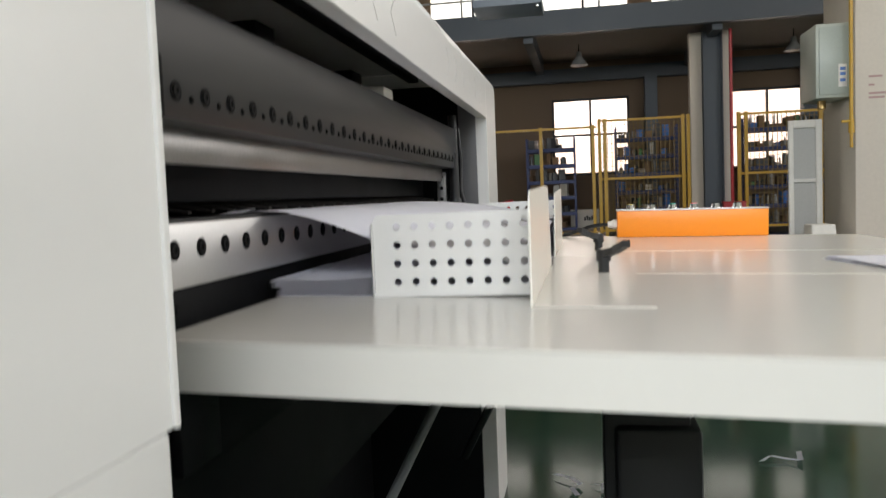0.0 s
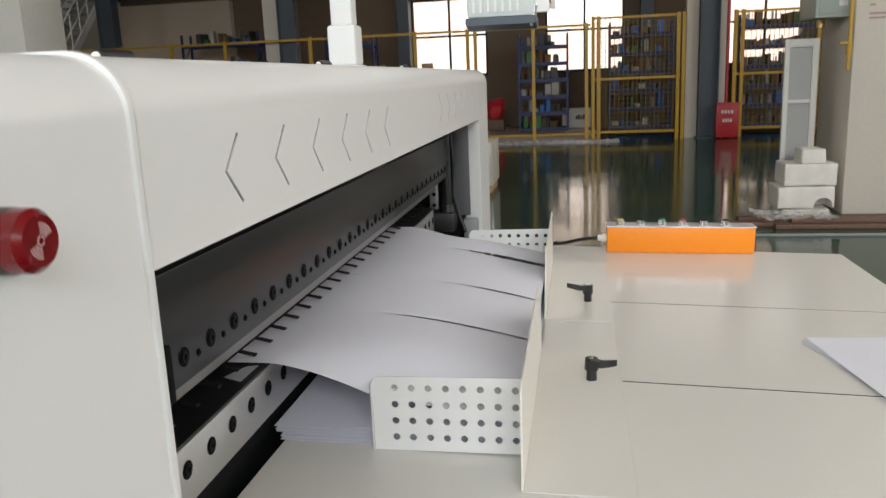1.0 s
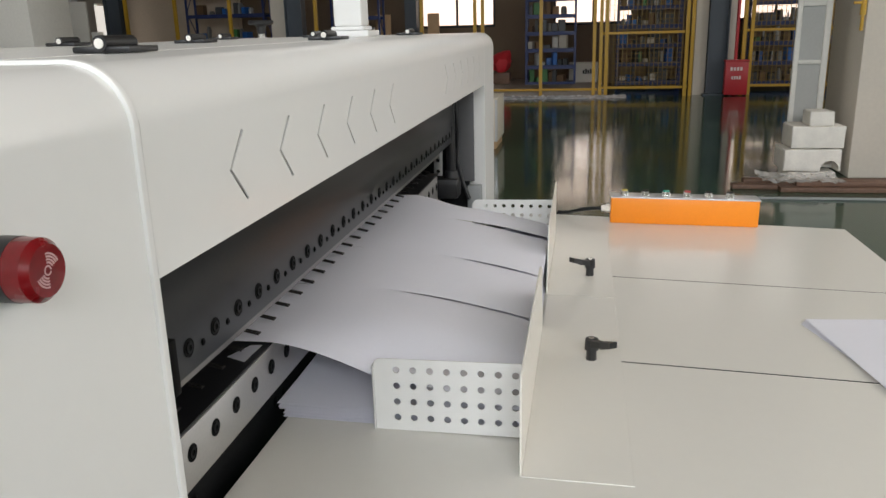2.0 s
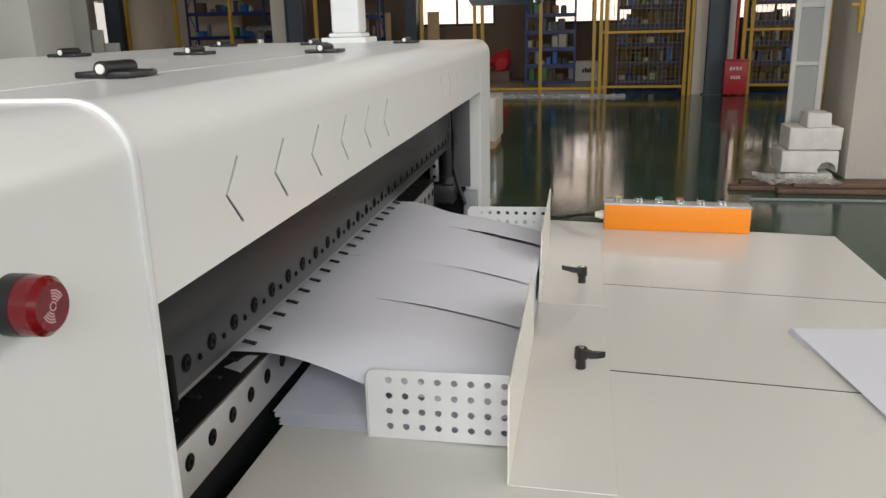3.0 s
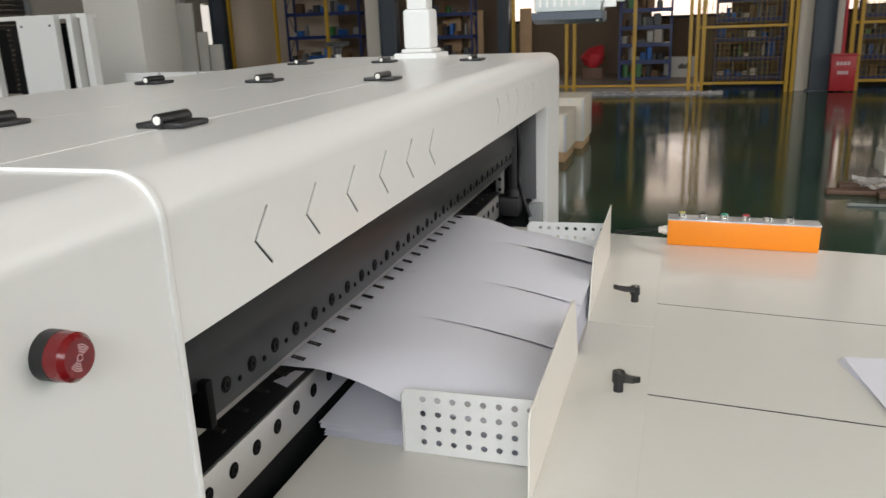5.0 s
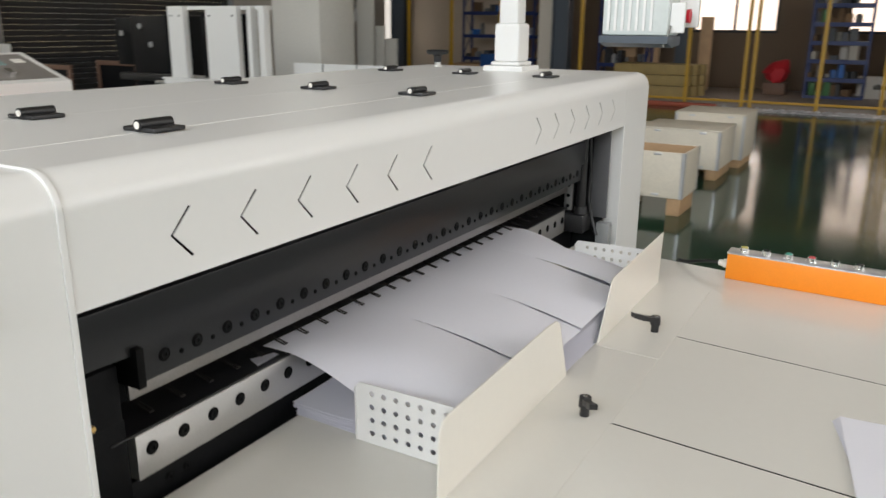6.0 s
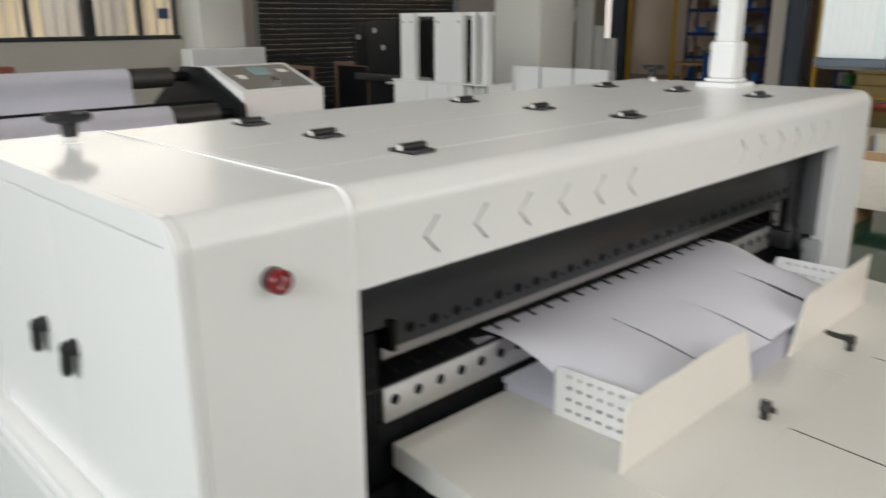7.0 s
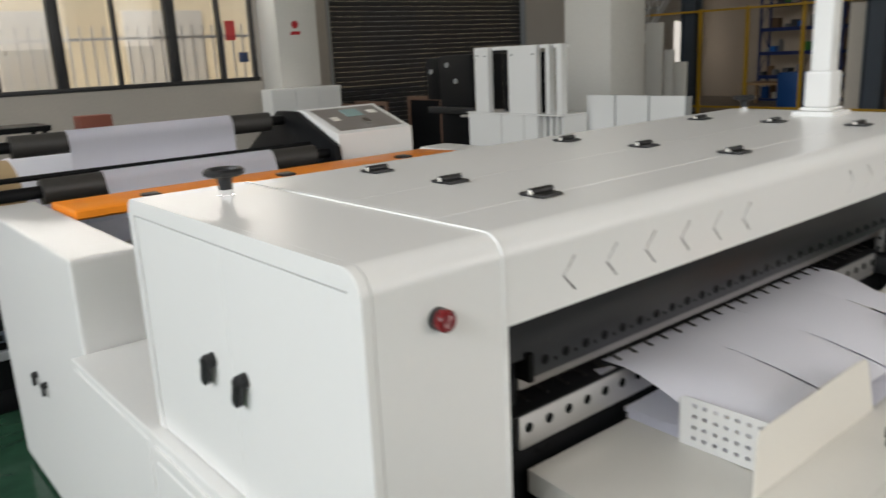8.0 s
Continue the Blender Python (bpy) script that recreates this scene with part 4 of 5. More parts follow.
CARDM = mesh_of("cardboard_box", box(bmesh.new(), -0.5, 0.5, -0.5, 0.5, 0, 1, 0.015, 1), CARD)
CANM = mesh_of("steel_part", cyl(cyl(bmesh.new(), (0, 0, 0), (0, 0, 0.8), 0.42, seg=14), (0, 0, 0.8), (0, 0, 1), 0.3, seg=14), mat("mixed_metal", (0.3, 0.3, 0.3), 0.5, metal=0.4, per=0.6))
# wrap colour lowered likewise, as the racks stand in shade
PACKM = mesh_of("wrapped_part", box(bmesh.new(), -0.5, 0.5, -0.45, 0.45, 0, 0.9, 0.12, 2), mat("shaded_pale_wrap", (0.38, 0.365, 0.34), 0.5, per=0.25))
GREENBIN = BINM.copy()
GREENBIN.materials.clear()
GREENBIN.materials.append(mat("green_bin_plastic", (0.04, 0.17, 0.04), 0.45, per=0.4))
PALEBOX = CARDM.copy()
PALEBOX.materials.clear()
PALEBOX.materials.append(mat("pale_carton", (0.50, 0.46, 0.40), 0.7, per=0.3))
rr = random.Random(11)
KINDS = (("storage_bin", BINM, "dark plastic storage bin on a rack shelf", "bin"), ("storage_bin", BLUEBIN, "blue plastic storage bin on a rack shelf", "bin"),
         ("cardboard_box", CARDM, "brown cardboard box on a rack shelf", "box"), ("steel_part", CANM, "round grey machine part on a rack shelf", "machine part"), ("wrapped_part", PACKM, "pale wrapped part on a rack shelf", "machine part"),
         ("storage_bin", GREENBIN, "green plastic storage bin on a rack shelf", "bin"), ("carton", PALEBOX, "small pale carton on a rack shelf", "box"))


def rack(x0, x1, y0, y1, h, levels, fill):
    r = thing("storage_rack", ((x0 + x1) / 2, (y0 + y1) / 2, 0), "blue steel storage rack filled with parts", "rack", "blue racks")
    for x in (x0, x1 - 0.05):
        for y in (y0, y1 - 0.05):
            part("post", box(bmesh.new(), x, x + 0.05, y, y + 0.05, 0, h), BLUE, r)
        n = 4
        for i in range(n):
            z0, z1 = 0.2 + (h - 0.4) * i / n, 0.2 + (h - 0.4) * (i + 1) / n
            a, b = ((y0 + 0.03, z0), (y1 - 0.03, z1)) if i % 2 else ((y1 - 0.03, z0), (y0 + 0.03, z1))
            part("brace", cyl(bmesh.new(), (x + 0.025, a[0], a[1]), (x + 0.025, b[0], b[1]), 0.012, seg=6), BLUE, r)
    for k in range(levels):
        z = 0.15 + (h - 0.45) * k / (levels - 1)
        part("shelf", box(bmesh.new(), x0 + 0.05, x1 - 0.05, y0 + 0.05, y1 - 0.05, z, z + 0.03), COLGREY, r)
        for y in (y0, y1 - 0.04):
            part("beam", box(bmesh.new(), x0 + 0.05, x1 - 0.05, y, y + 0.04, z - 0.06, z + 0.03), BLUE, r)
        x = x0 + 0.08
        while x < x1 - 0.25:
            w = rr.uniform(0.07, 0.2)
            if rr.random() < fill:
                nm, me, lab, cat = KINDS[rr.choice((0, 0, 0, 0, 0, 1, 1, 2, 2, 2, 3, 3, 3, 4, 5, 6))]
                o = tagged(new(nm, me), lab, cat, "parts on the racks")
                o.scale = (w * 0.9, rr.uniform(0.22, 0.36), rr.choice((0.1, 0.16, 0.22, 0.28, 0.34)) * rr.uniform(0.8, 1.05))
                o.rotation_euler = (0, 0, rr.uniform(-0.25, 0.25))
                o.location = (x + w / 2, (y0 + y1) / 2 - rr.uniform(0.0, 0.08), z + 0.03)
            x += w + 0.02


rack(-1.28, -0.05, 19.9, 20.45, 2.45, 6, 0.95)
rack(0.92, 2.42, 19.9, 20.45, 2.62, 6, 0.97)
rack(3.85, 5.9, 19.2, 19.75, 2.65, 6, 0.95)
rack(-10.3, -8.1, 20.2, 20.75, 2.9, 5, 0.8)
rack(-6.3, -5.0, 20.2, 20.75, 2.7, 5, 0.8)
for i in range(34):
    x = 3.95 + 0.056 * i
    z = (0.15 + (2.65 - 0.45) * rr.choice((1, 2, 3, 4, 5)) / 5) + 0.03
    o = tagged(new("steel_part", CANM), "slim grey bar stock standing on a rack shelf", "machine part", "parts on the racks")
    o.scale, o.location = (0.05, 0.05, rr.uniform(0.15, 0.32)), (x, 19.3 + rr.uniform(0, 0.12), z)

carton = thing("carton", (0.13, 20.75, 0), "white carton with a dark printed mark", "box")
boxpart("body", (-0.22, 0.5, 20.5, 21.0, 0.12, 0.60), mat("white_carton", (0.66, 0.62, 0.56), 0.8), carton, bev=0.01)
for i in range(5):
    boxpart("print_bar", (0.12 + 0.06 * i, 0.165 + 0.06 * i, 20.495, 20.50, 0.33, 0.42 + 0.03 * (i % 2)), DARK, carton, bev=0)
bag = bmesh.new()
bmesh.ops.create_icosphere(bag, subdivisions=3, radius=0.26, matrix=Matrix.Translation((-1.95, 20.5, 0.62)))
for v in bag.verts:
    v.co.z = 0.38 + (v.co.z - 0.38) * 1.05
    v.co += Vector((1, 0.6, 0.8)) * 0.16 * noise.noise(v.co * 5) + Vector((0.08 * (v.co.z - 0.6), 0, 0))
bagt = thing("red_sack", (-1.95, 20.5, 0.12), "bulging red sack on a low stool", "sack")
part("sack", bag, mat("red_sackcloth", (0.55, 0.02, 0.03), 0.6), bagt)
part("stool", box(bmesh.new(), -2.2, -1.7, 20.3, 20.7, 0.12, 0.40, 0.02), BROWNW, bagt)

# ---- red fire box ----
fb = thing("fire_box", (3.29, 17.65, 0), "red metal fire equipment box by the column", "fire box")
boxpart("body", (3.06, 3.52, 17.55, 17.74, 0.02, 0.70), REDP, fb, bev=0.01)
boxpart("lid", (3.045, 3.535, 17.535, 17.745, 0.70, 0.74), REDP, fb, bev=0.006)
for j, (z, w) in enumerate(((0.52, 0.26), (0.34, 0.2))):
    for i in range(4):
        boxpart("print_bar", (3.29 - w / 2 + w * i / 4, 3.29 - w / 2 + w * i / 4 + w / 6, 17.544, 17.549, z, z + 0.07), mat("white_print", (0.7, 0.6, 0.58), 0.6), fb, bev=0)

# ---- pier with switch cabinet, door panel and foam blocks ----
solid("concrete_pier", (2.74, 4.2, 8.30, 9.30, 0, HZ), PLASTER2, "cream-painted concrete pier", "pier", bev=0.01)
nt = thing("wall_notice", (2.95, 8.29, 1.9), "faded printed notice on the pier", "notice")
for z, w in ((2.06, 0.12), (1.98, 0.05), (1.90, 0.16), (1.86, 0.14)):
    boxpart("print_bar", (2.86, 2.86 + w, 8.296, 8.299, z, z + 0.02), mat("faded_print", (0.45, 0.30, 0.28), 0.8), nt, bev=0)
sw = thing("switch_cabinet", (2.56, 8.7, 1.88), "pale grey-green wall-mounted switch cabinet", "cabinet")
boxpart("body", (2.42, 2.738, 8.42, 8.98, 1.90, 2.62), mat("grey_green_enamel", (0.45, 0.48, 0.42), 0.4), sw, bev=0.008)
boxpart("door", (2.45, 2.72, 8.405, 8.42, 1.93, 2.59), mat("grey_green_door", (0.40, 0.44, 0.39), 0.4), sw, bev=0.004)
boxpart("label_plate", (2.62, 2.70, 8.399, 8.405, 2.0, 2.22), FOAM, sw, bev=0.01)
for z in (2.05, 2.11, 2.16):
    boxpart("print_bar", (2.635, 2.685, 8.396, 8.399, z, z + 0.03), mat("blue_print", (0.10, 0.2, 0.5), 0.6), sw, bev=0)
part("conduit_gland", cyl(bmesh.new(), (2.55, 8.7, 1.82), (2.55, 8.7, 1.90), 0.04, seg=14), mat("brass_gland", (0.6, 0.42, 0.18), 0.35, metal=0.8), sw)
yp = thing("gas_pipe", (2.70, 8.36, 1.1), "yellow gas pipe with a valve on the pier", "pipe")
part("pipe", cyl(bmesh.new(), (2.70, 8.285, 1.66), (2.70, 8.285, 3.6), 0.018, seg=12), YELLOW, yp)
part("valve", cyl(cyl(bmesh.new(), (2.70, 8.285, 1.54), (2.70, 8.285, 1.67), 0.028, 0.025, 14), (2.70, 8.285, 1.40), (2.70, 8.285, 1.54), 0.016, seg=10), YELLOW, yp)
part("handle", box(bmesh.new(), 2.61, 2.71, 8.27, 8.30, 1.64, 1.665, 0.005), YELLOW, yp)
dp = thing("door_panel", (2.38, 8.75, 0), "pale framed cabinet door leaning by the pier", "panel")
for nm, d in (("stile", (2.235, 2.285, 8.72, 8.76, 0.0, 1.72)), ("stile", (2.50, 2.56, 8.72, 8.76, 0.0, 1.72)), ("rail", (2.285, 2.50, 8.72, 8.76, 1.64, 1.72)), ("rail", (2.285, 2.50, 8.72, 8.76, 1.08, 1.12)), ("rail", (2.285, 2.50, 8.72, 8.76, 0.0, 0.08))):
    boxpart(nm, d, PLASTER, dp, bev=0.006)
boxpart("infill", (2.285, 2.50, 8.745, 8.752, 0.08, 1.64), mat("grey_infill", (0.42, 0.42, 0.40), 0.6), dp, bev=0)
for i, (x0, x1, y0, y1, z0, z1) in enumerate(((2.13, 2.57, 8.10, 8.5, 0.0, 0.09), (2.08, 2.60, 8.08, 8.5, 0.10, 0.31), (2.14, 2.62, 8.1, 8.5, 0.32, 0.53), (2.29, 2.51, 8.12, 8.4, 0.53, 0.67))):
    fo = thing("foam_block", ((x0 + x1) / 2, (y0 + y1) / 2, z0), "white polystyrene packing block in a stack", "packing foam", "foam blocks")
    bm = box(bmesh.new(), x0, x1, y0, y1, z0, z1, 0.012)
    bmesh.ops.subdivide_edges(bm, edges=[e for e in bm.edges if e.calc_length() > 0.08], cuts=5, use_grid_fill=True)
    for v in bm.verts:
        v.co += 0.007 * noise.noise_vector(v.co * 7 + Vector((i, 0, 0)))
    if i == 1:
        bm = cut(bm, cyl(bmesh.new(), (2.50, 7.9, 0.12), (2.50, 8.3, 0.12), 0.085, seg=20))
    part("block", bm, FOAM, fo)
for i, (y, z, x0) in enumerate(((7.55, 0.0, 1.95), (7.68, 0.0, 1.55), (7.82, 0.0, 2.0), (7.62, 0.045, 2.1), (7.95, 0.0, 1.7))):
    tagged(boxpart("floor_board", (x0, 4.5, y, y + 0.115, z + 0.001, z + 0.043), BROWNW, bev=0.004), "dark stained timber board lying on the floor", "board", "boards on the floor")
film = bmesh.new()
bmesh.ops.create_grid(film, x_segments=24, y_segments=10, size=0.5)
for v in film.verts:
    v.co = Vector((2.15 + v.co.x * 0.7, 7.78 + v.co.y * 0.45, 0.10 + 0.035 * noise.noise(v.co * 9) + 0.02 * noise.noise(v.co * 22)))
FILM = mat("clear_film", (0.75, 0.74, 0.72), 0.15, alpha=0.45)
tagged(part("plastic_film", film, FILM), "crumpled clear plastic film over the boards", "plastic film")
tagged(boxpart("steel_bar", (1.65, 4.6, 7.235, 7.26, 0.001, 0.022), GREYPL, bev=0.003), "long thin steel bar on the floor", "bar")

# ---- plywood crates ----
def crate(x0, x1, y0, y1, z0, z1, open_top, label):
    c = thing("wooden_crate", ((x0 + x1) / 2, (y0 + y1) / 2, 0), label, "crate", "plywood crates")
    t = 0.02
    for d in ((x0, x1, y0, y0 + t, z0, z1), (x0, x1, y1 - t, y1, z0, z1), (x0, x0 + t, y0 + t, y1 - t, z0, z1), (x1 - t, x1, y0 + t, y1 - t, z0, z1), (x0 + t, x1 - t, y0 + t, y1 - t, z0, z0 + t)):
        boxpart("side_panel", d, PLY, c, bev=0.002)
    if open_top:
        part("lining", box(bmesh.new(), x0 + t, x1 - t, y1 - t - 0.012, y1 - t - 0.001, z0 + t, z1 - 0.005), WOOD, c)
    else:
        boxpart("lid", (x0 - 0.005, x1 + 0.005, y0 - 0.005, y1 + 0.005, z1, z1 + 0.02), PLY, c, bev=0.002)
    for x, y in ((x0, y0), (x1, y0), (x1, y1)):
        sx = -1 if x == x1 else 1
        sy = -1 if y == y1 else 1
        bm = box(bmesh.new(), min(x - sx * 0.002, x + sx * 0.03), max(x - sx * 0.002, x + sx * 0.03), min(y - sy * 0.003, y), max(y - sy * 0.003, y), z0, z1)
        box(bm, min(x - sx * 0.003, x), max(x - sx * 0.003, x), min(y - sy * 0.003, y + sy * 0.03), max(y - sy * 0.003, y + sy * 0.03), z0, z1)
        part("corner_strip", bm, ALU, c)
    for f in (0.2, 0.75):
        for z in (z0 + 0.015, z1 - 0.03):
            boxpart("clip", (x0 + (x1 - x0) * f, x0 + (x1 - x0) * f + 0.07, y0 - 0.004, y0, z, z + 0.022), ALU, c, bev=0.001)
    for x in (x0 + 0.02, (x0 + x1) / 2 - 0.06, x1 - 0.14):
        boxpart("skid", (x, x + 0.12, y0 + 0.03, y1 - 0.03, 0, z0), WOOD, c, bev=0.004)


crate(-2.05, -0.93, 7.15, 7.72, 0.165, 0.58, True, "open pale plywood crate on wooden skids")
crate(-1.92, -1.00, 9.10, 9.95, 0.12, 0.54, False, "closed pale plywood crate with metal corner strips")
crate(-3.1, -2.0, 9.05, 9.95, 0.12, 0.50, False, "closed pale plywood crate holding two cans")
crate(-1.75, -0.92, 10.10, 10.95, 0.10, 0.63, False, "closed tall pale plywood crate on skids")
for x, m_, nm in ((-2.16, mat("blue_can_label", (0.02, 0.16, 0.28), 0.4), "blue"), (-2.23, mat("orange_can_label", (0.55, 0.25, 0.04), 0.4), "orange")):
    tagged(part("spray_can", cyl(cyl(bmesh.new(), (x, 9.25, 0.521), (x, 9.25, 0.68), 0.032, seg=16), (x, 9.25, 0.68), (x, 9.25, 0.71), 0.028, 0.014, 16), m_), nm + " spray can standing on a crate lid", "can")

# ---- paper scraps on the floor ----
for x, y, a in ((0.80, 3.26, 20), (0.15, 2.97, -50), (0.1, 2.86, 100)):
    bm = bmesh.new()
    pts = [(x + 0.05 * i * math.cos(radians(a + 18 * math.sin(i * 2.1))), y + 0.05 * i * math.sin(radians(a + 25 * math.sin(i * 1.7))), 0.004 + 0.012 * abs(math.sin(i * 1.4))) for i in range(5)]
    va = [bm.verts.new((p[0] - 0.009, p[1] + 0.006, p[2])) for p in pts]
    vb = [bm.verts.new((p[0] + 0.009, p[1] - 0.006, p[2] + 0.008)) for p in pts]
    for i in range(4):
        bm.faces.new((va[i], va[i + 1], vb[i + 1], vb[i]))
    bmesh.ops.solidify(bm, geom=bm.faces[:], thickness=0.0004)
    tagged(part("paper_scrap", bm, PAPER), "curled white paper offcut on the green floor", "paper scrap", "scraps on the floor")

# ---- feed unit behind the cutter ----
unit = thing("feed_unit", (-2.4, 1.6, 0), "white feed unit with an orange cover behind the cutter", "machine")
uh = boxpart("end_housing", (-3.20, -1.82, 0.40, 0.63, 0.03, 1.222), WHITE, unit, bev=0.016)
for i, x in enumerate((-2.63, -2.48)):
    latch(uh, x, 0.400, 0.60, 0.9)
boxpart("end_housing", (-3.03, -1.735, 2.75, 2.98, 0.03, 1.245), WHITE, unit, bev=0.02)
cov = part("cover", prism(bmesh.new(), [(-2.99, 1.20), (-2.99, 1.235), (-2.62, 1.246), (-2.60, 1.238), (-2.60, 1.21), (-2.62, 1.20)], "y", 0.642, 2.745, 0.004), ORANGE, unit, "orange painted hinged cover")
for y in (0.95, 1.62, 2.35):
    part("cover_hinge", box(bmesh.new(), -2.74, -2.66, y, y + 0.07, 1.241, 1.257, 0.004), BLACKP, cov)
for x, z, r in ((-2.2, 1.10, 0.05), (-1.95, 1.16, 0.04), (-1.5, 1.12, 0.05)):
    part("feed_roller", cyl(bmesh.new(), (x, 0.64, z), (x, 2.74, z), r, seg=20), DARK, unit)
boxpart("crossmember", (-2.3, -1.15, 0.66, 2.72, 0.7, 0.95), DARK, unit)

# ---- unwinder with shafts, paper web and console ----
RUB = mat("dark_rubber_sleeve", (0.035, 0.033, 0.03), 0.5, vary=0.15)
un = thing("unwinder", (-3.6, 1.4, 0), "black reel unwinder with paper web and a white console", "machine")
for (x, z, r, gaps) in ((-3.73, 1.43, 0.058, "shaft"), (-3.22, 1.255, 0.060, "shaft")):
    part(gaps, cyl(bmesh.new(), (x, 0.30, z), (x, 2.31, z), 0.030, seg=20), DARK, un)
    part("roller_sleeve", cyl(bmesh.new(), (x, 0.66, z), (x, 2.12, z), r, seg=28), RUB, un)
part("guide_bar", cyl(bmesh.new(), (-3.42, 0.35, 1.30), (-3.42, 2.3, 1.30), 0.014, seg=12), DARK, un)
bm = bmesh.new()
prof = [(-3.73 + 0.062 * math.cos(radians(a)), 1.43 + 0.062 * math.sin(radians(a))) for a in range(150, -1, -15)] + [(-3.667, 1.33), (-3.664, 1.2), (-3.668, 1.05), (-3.70, 0.85)]
va = [bm.verts.new((x, 0.93, z)) for x, z in prof]
vb = [bm.verts.new((x, 1.86, z)) for x, z in prof]
for i in range(len(prof) - 1):
    bm.faces.new((va[i], va[i + 1], vb[i + 1], vb[i]))
bmesh.ops.solidify(bm, geom=bm.faces[:], thickness=0.0008)
part("paper_web", bm, PAPER, un, "white paper web over the shaft")
bm = bmesh.new()
prof = [(-3.60, 1.00), (-3.36, 1.16)] + [(-3.22 + 0.064 * math.cos(radians(a)), 1.255 + 0.064 * math.sin(radians(a))) for a in range(120, -1, -15)] + [(-3.12, 1.2), (-3.02, 1.19)]
va = [bm.verts.new((x, 0.936, z)) for x, z in prof]
vb = [bm.verts.new((x, 1.845, z)) for x, z in prof]
for i in range(len(prof) - 1):
    bm.faces.new((va[i], va[i + 1], vb[i + 1], vb[i]))
bmesh.ops.solidify(bm, geom=bm.faces[:], thickness=0.0008)
part("paper_web", bm, PAPER, un, "white paper web over the lower roller")
roll = part("paper_roll", cyl(bmesh.new(), (-4.35, 0.75, 0.90), (-4.35, 2.05, 0.90), 0.42, seg=56), PAPER, un, "white paper roll")
part("kraft_wrap", cyl(bmesh.new(), (-4.35, 0.46, 0.90), (-4.35, 0.748, 0.90), 0.41, seg=48), mat("kraft_core", (0.42, 0.30, 0.16), 0.8), roll)
part("stand_plate", prism(bmesh.new(), [(-4.7, 0.0), (-4.7, 0.95), (-3.85, 1.46), (-3.62, 1.47), (-3.12, 1.31), (-3.10, 1.18), (-3.84, 0.93), (-3.84, 0.0)], "y", 0.22, 0.27, 0.006), DARK, un)
part("stand_plate", prism(bmesh.new(), [(-4.7, 0.0), (-4.7, 0.95), (-3.80, 1.485), (-3.58, 1.485), (-3.14, 1.30), (-3.12, 1.16), (-3.35, 0.95), (-3.35, 0.0)], "y", 2.22, 2.265, 0.006), DARK, un)
boxpart("base_cabinet", (-4.68, -3.86, 0.272, 2.265, 0.0, 0.90), DARK, un, bev=0.01)
boxpart("base_plinth", (-4.7, -3.83, -0.02, 2.265, 0.0, 0.12), DARK, un, bev=0.01)
for z in (0.30, 0.80):
    boxpart("tie_bar", (-3.858, -3.82, 0.02, 2.26, z, z + 0.05), GREYPL, un)
for y in (0.14, 0.40):
    boxpart("upright_post", (-3.90, -3.862, y, y + 0.03, 0.12, 1.0), DARK, un)
boxpart("rear_post", (-4.68, -4.6, -0.02, 0.10, 0.12, 0.9), DARK, un)
tray = boxpart("cable_tray", (-3.855, -3.82, 0.0, 2.26, 0.40, 0.455), COLGREY, un)
for i in range(30):
    part("slot", box(bmesh.new(), -3.8205, -3.8185, 0.03 + 0.06 * i, 0.06 + 0.06 * i, 0.412, 0.443), DARK, tray)
con = part("console", prism(bmesh.new(), [(-3.17, 0.9), (-3.17, 1.36), (-3.57, 1.493), (-3.66, 1.485), (-3.66, 0.9)], "y", 2.27, 2.82, 0.008), WHITE, un, "white console with a sloped control panel")
nrm = Vector((0.133, 0, 0.40)).normalized()


def on_console(name, u0, u1, y0, y1, lift, th, material, label=""):
    a, d = Vector((-3.17, 0, 1.36)), Vector((-0.40, 0, 0.133))
    bm = bmesh.new()
    vs = []
    for h in (lift, lift + th):
        for u, y in ((u0, y0), (u1, y0), (u1, y1), (u0, y1)):
            vs.append(bm.verts.new(a + d * u + nrm * h + Vector((0, y - 0.045, 0))))
    for q in ((3, 2, 1, 0), (4, 5, 6, 7), (0, 1, 5, 4), (1, 2, 6, 5), (2, 3, 7, 6), (3, 0, 4, 7)):
        bm.faces.new([vs[i] for i in q])
    return part(name, bm, material, con, label)


on_console("panel_face", 0.10, 0.92, 2.36, 2.82, 0.0005, 0.002, mat("taupe_panel", (0.21, 0.19, 0.175), 0.45), "taupe control panel face")
on_console("display", 0.56, 0.82, 2.54, 2.66, 0.003, 0.004, mat("teal_display", (0.30, 0.42, 0.41), 0.2), "pale teal display")
on_console("switch_plate", 0.45, 0.58, 2.41, 2.46, 0.003, 0.003, FOAM)
on_console("switch_plate", 0.62, 0.74, 2.72, 2.78, 0.003, 0.003, FOAM)
on_console("selector", 0.22, 0.36, 2.585, 2.615, 0.003, 0.02, CHROME)

# ---- west side of the hall ----
solid("white_pier", (-8.2, -7.25, 10.0, 10.9, 0, HZ), PLASTER, "white-painted square pier", "pier", bev=0.01)
solid("wall_pier_west", (-12.99, -12.3, 6.9, 7.75, 0, HZ), PLASTER, "white-painted wall pier with a red notice", "pier", bev=0.01)
n2 = thing("fire_notice", (-12.29, 7.28, 2.2), "red printed fire notice on the pier", "notice")
part("disc", cyl(bmesh.new(), (-12.299, 7.28, 2.42), (-12.294, 7.28, 2.42), 0.07, seg=24), REDP, n2)
boxpart("bar", (-12.299, -12.294, 7.18, 7.38, 2.24, 2.30), REDP, n2, bev=0)
sh = thing("roller_shutter", (-13.1, 11.2, 0), "dark closed roller shutter with horizontal slats", "shutter", kind="structure")
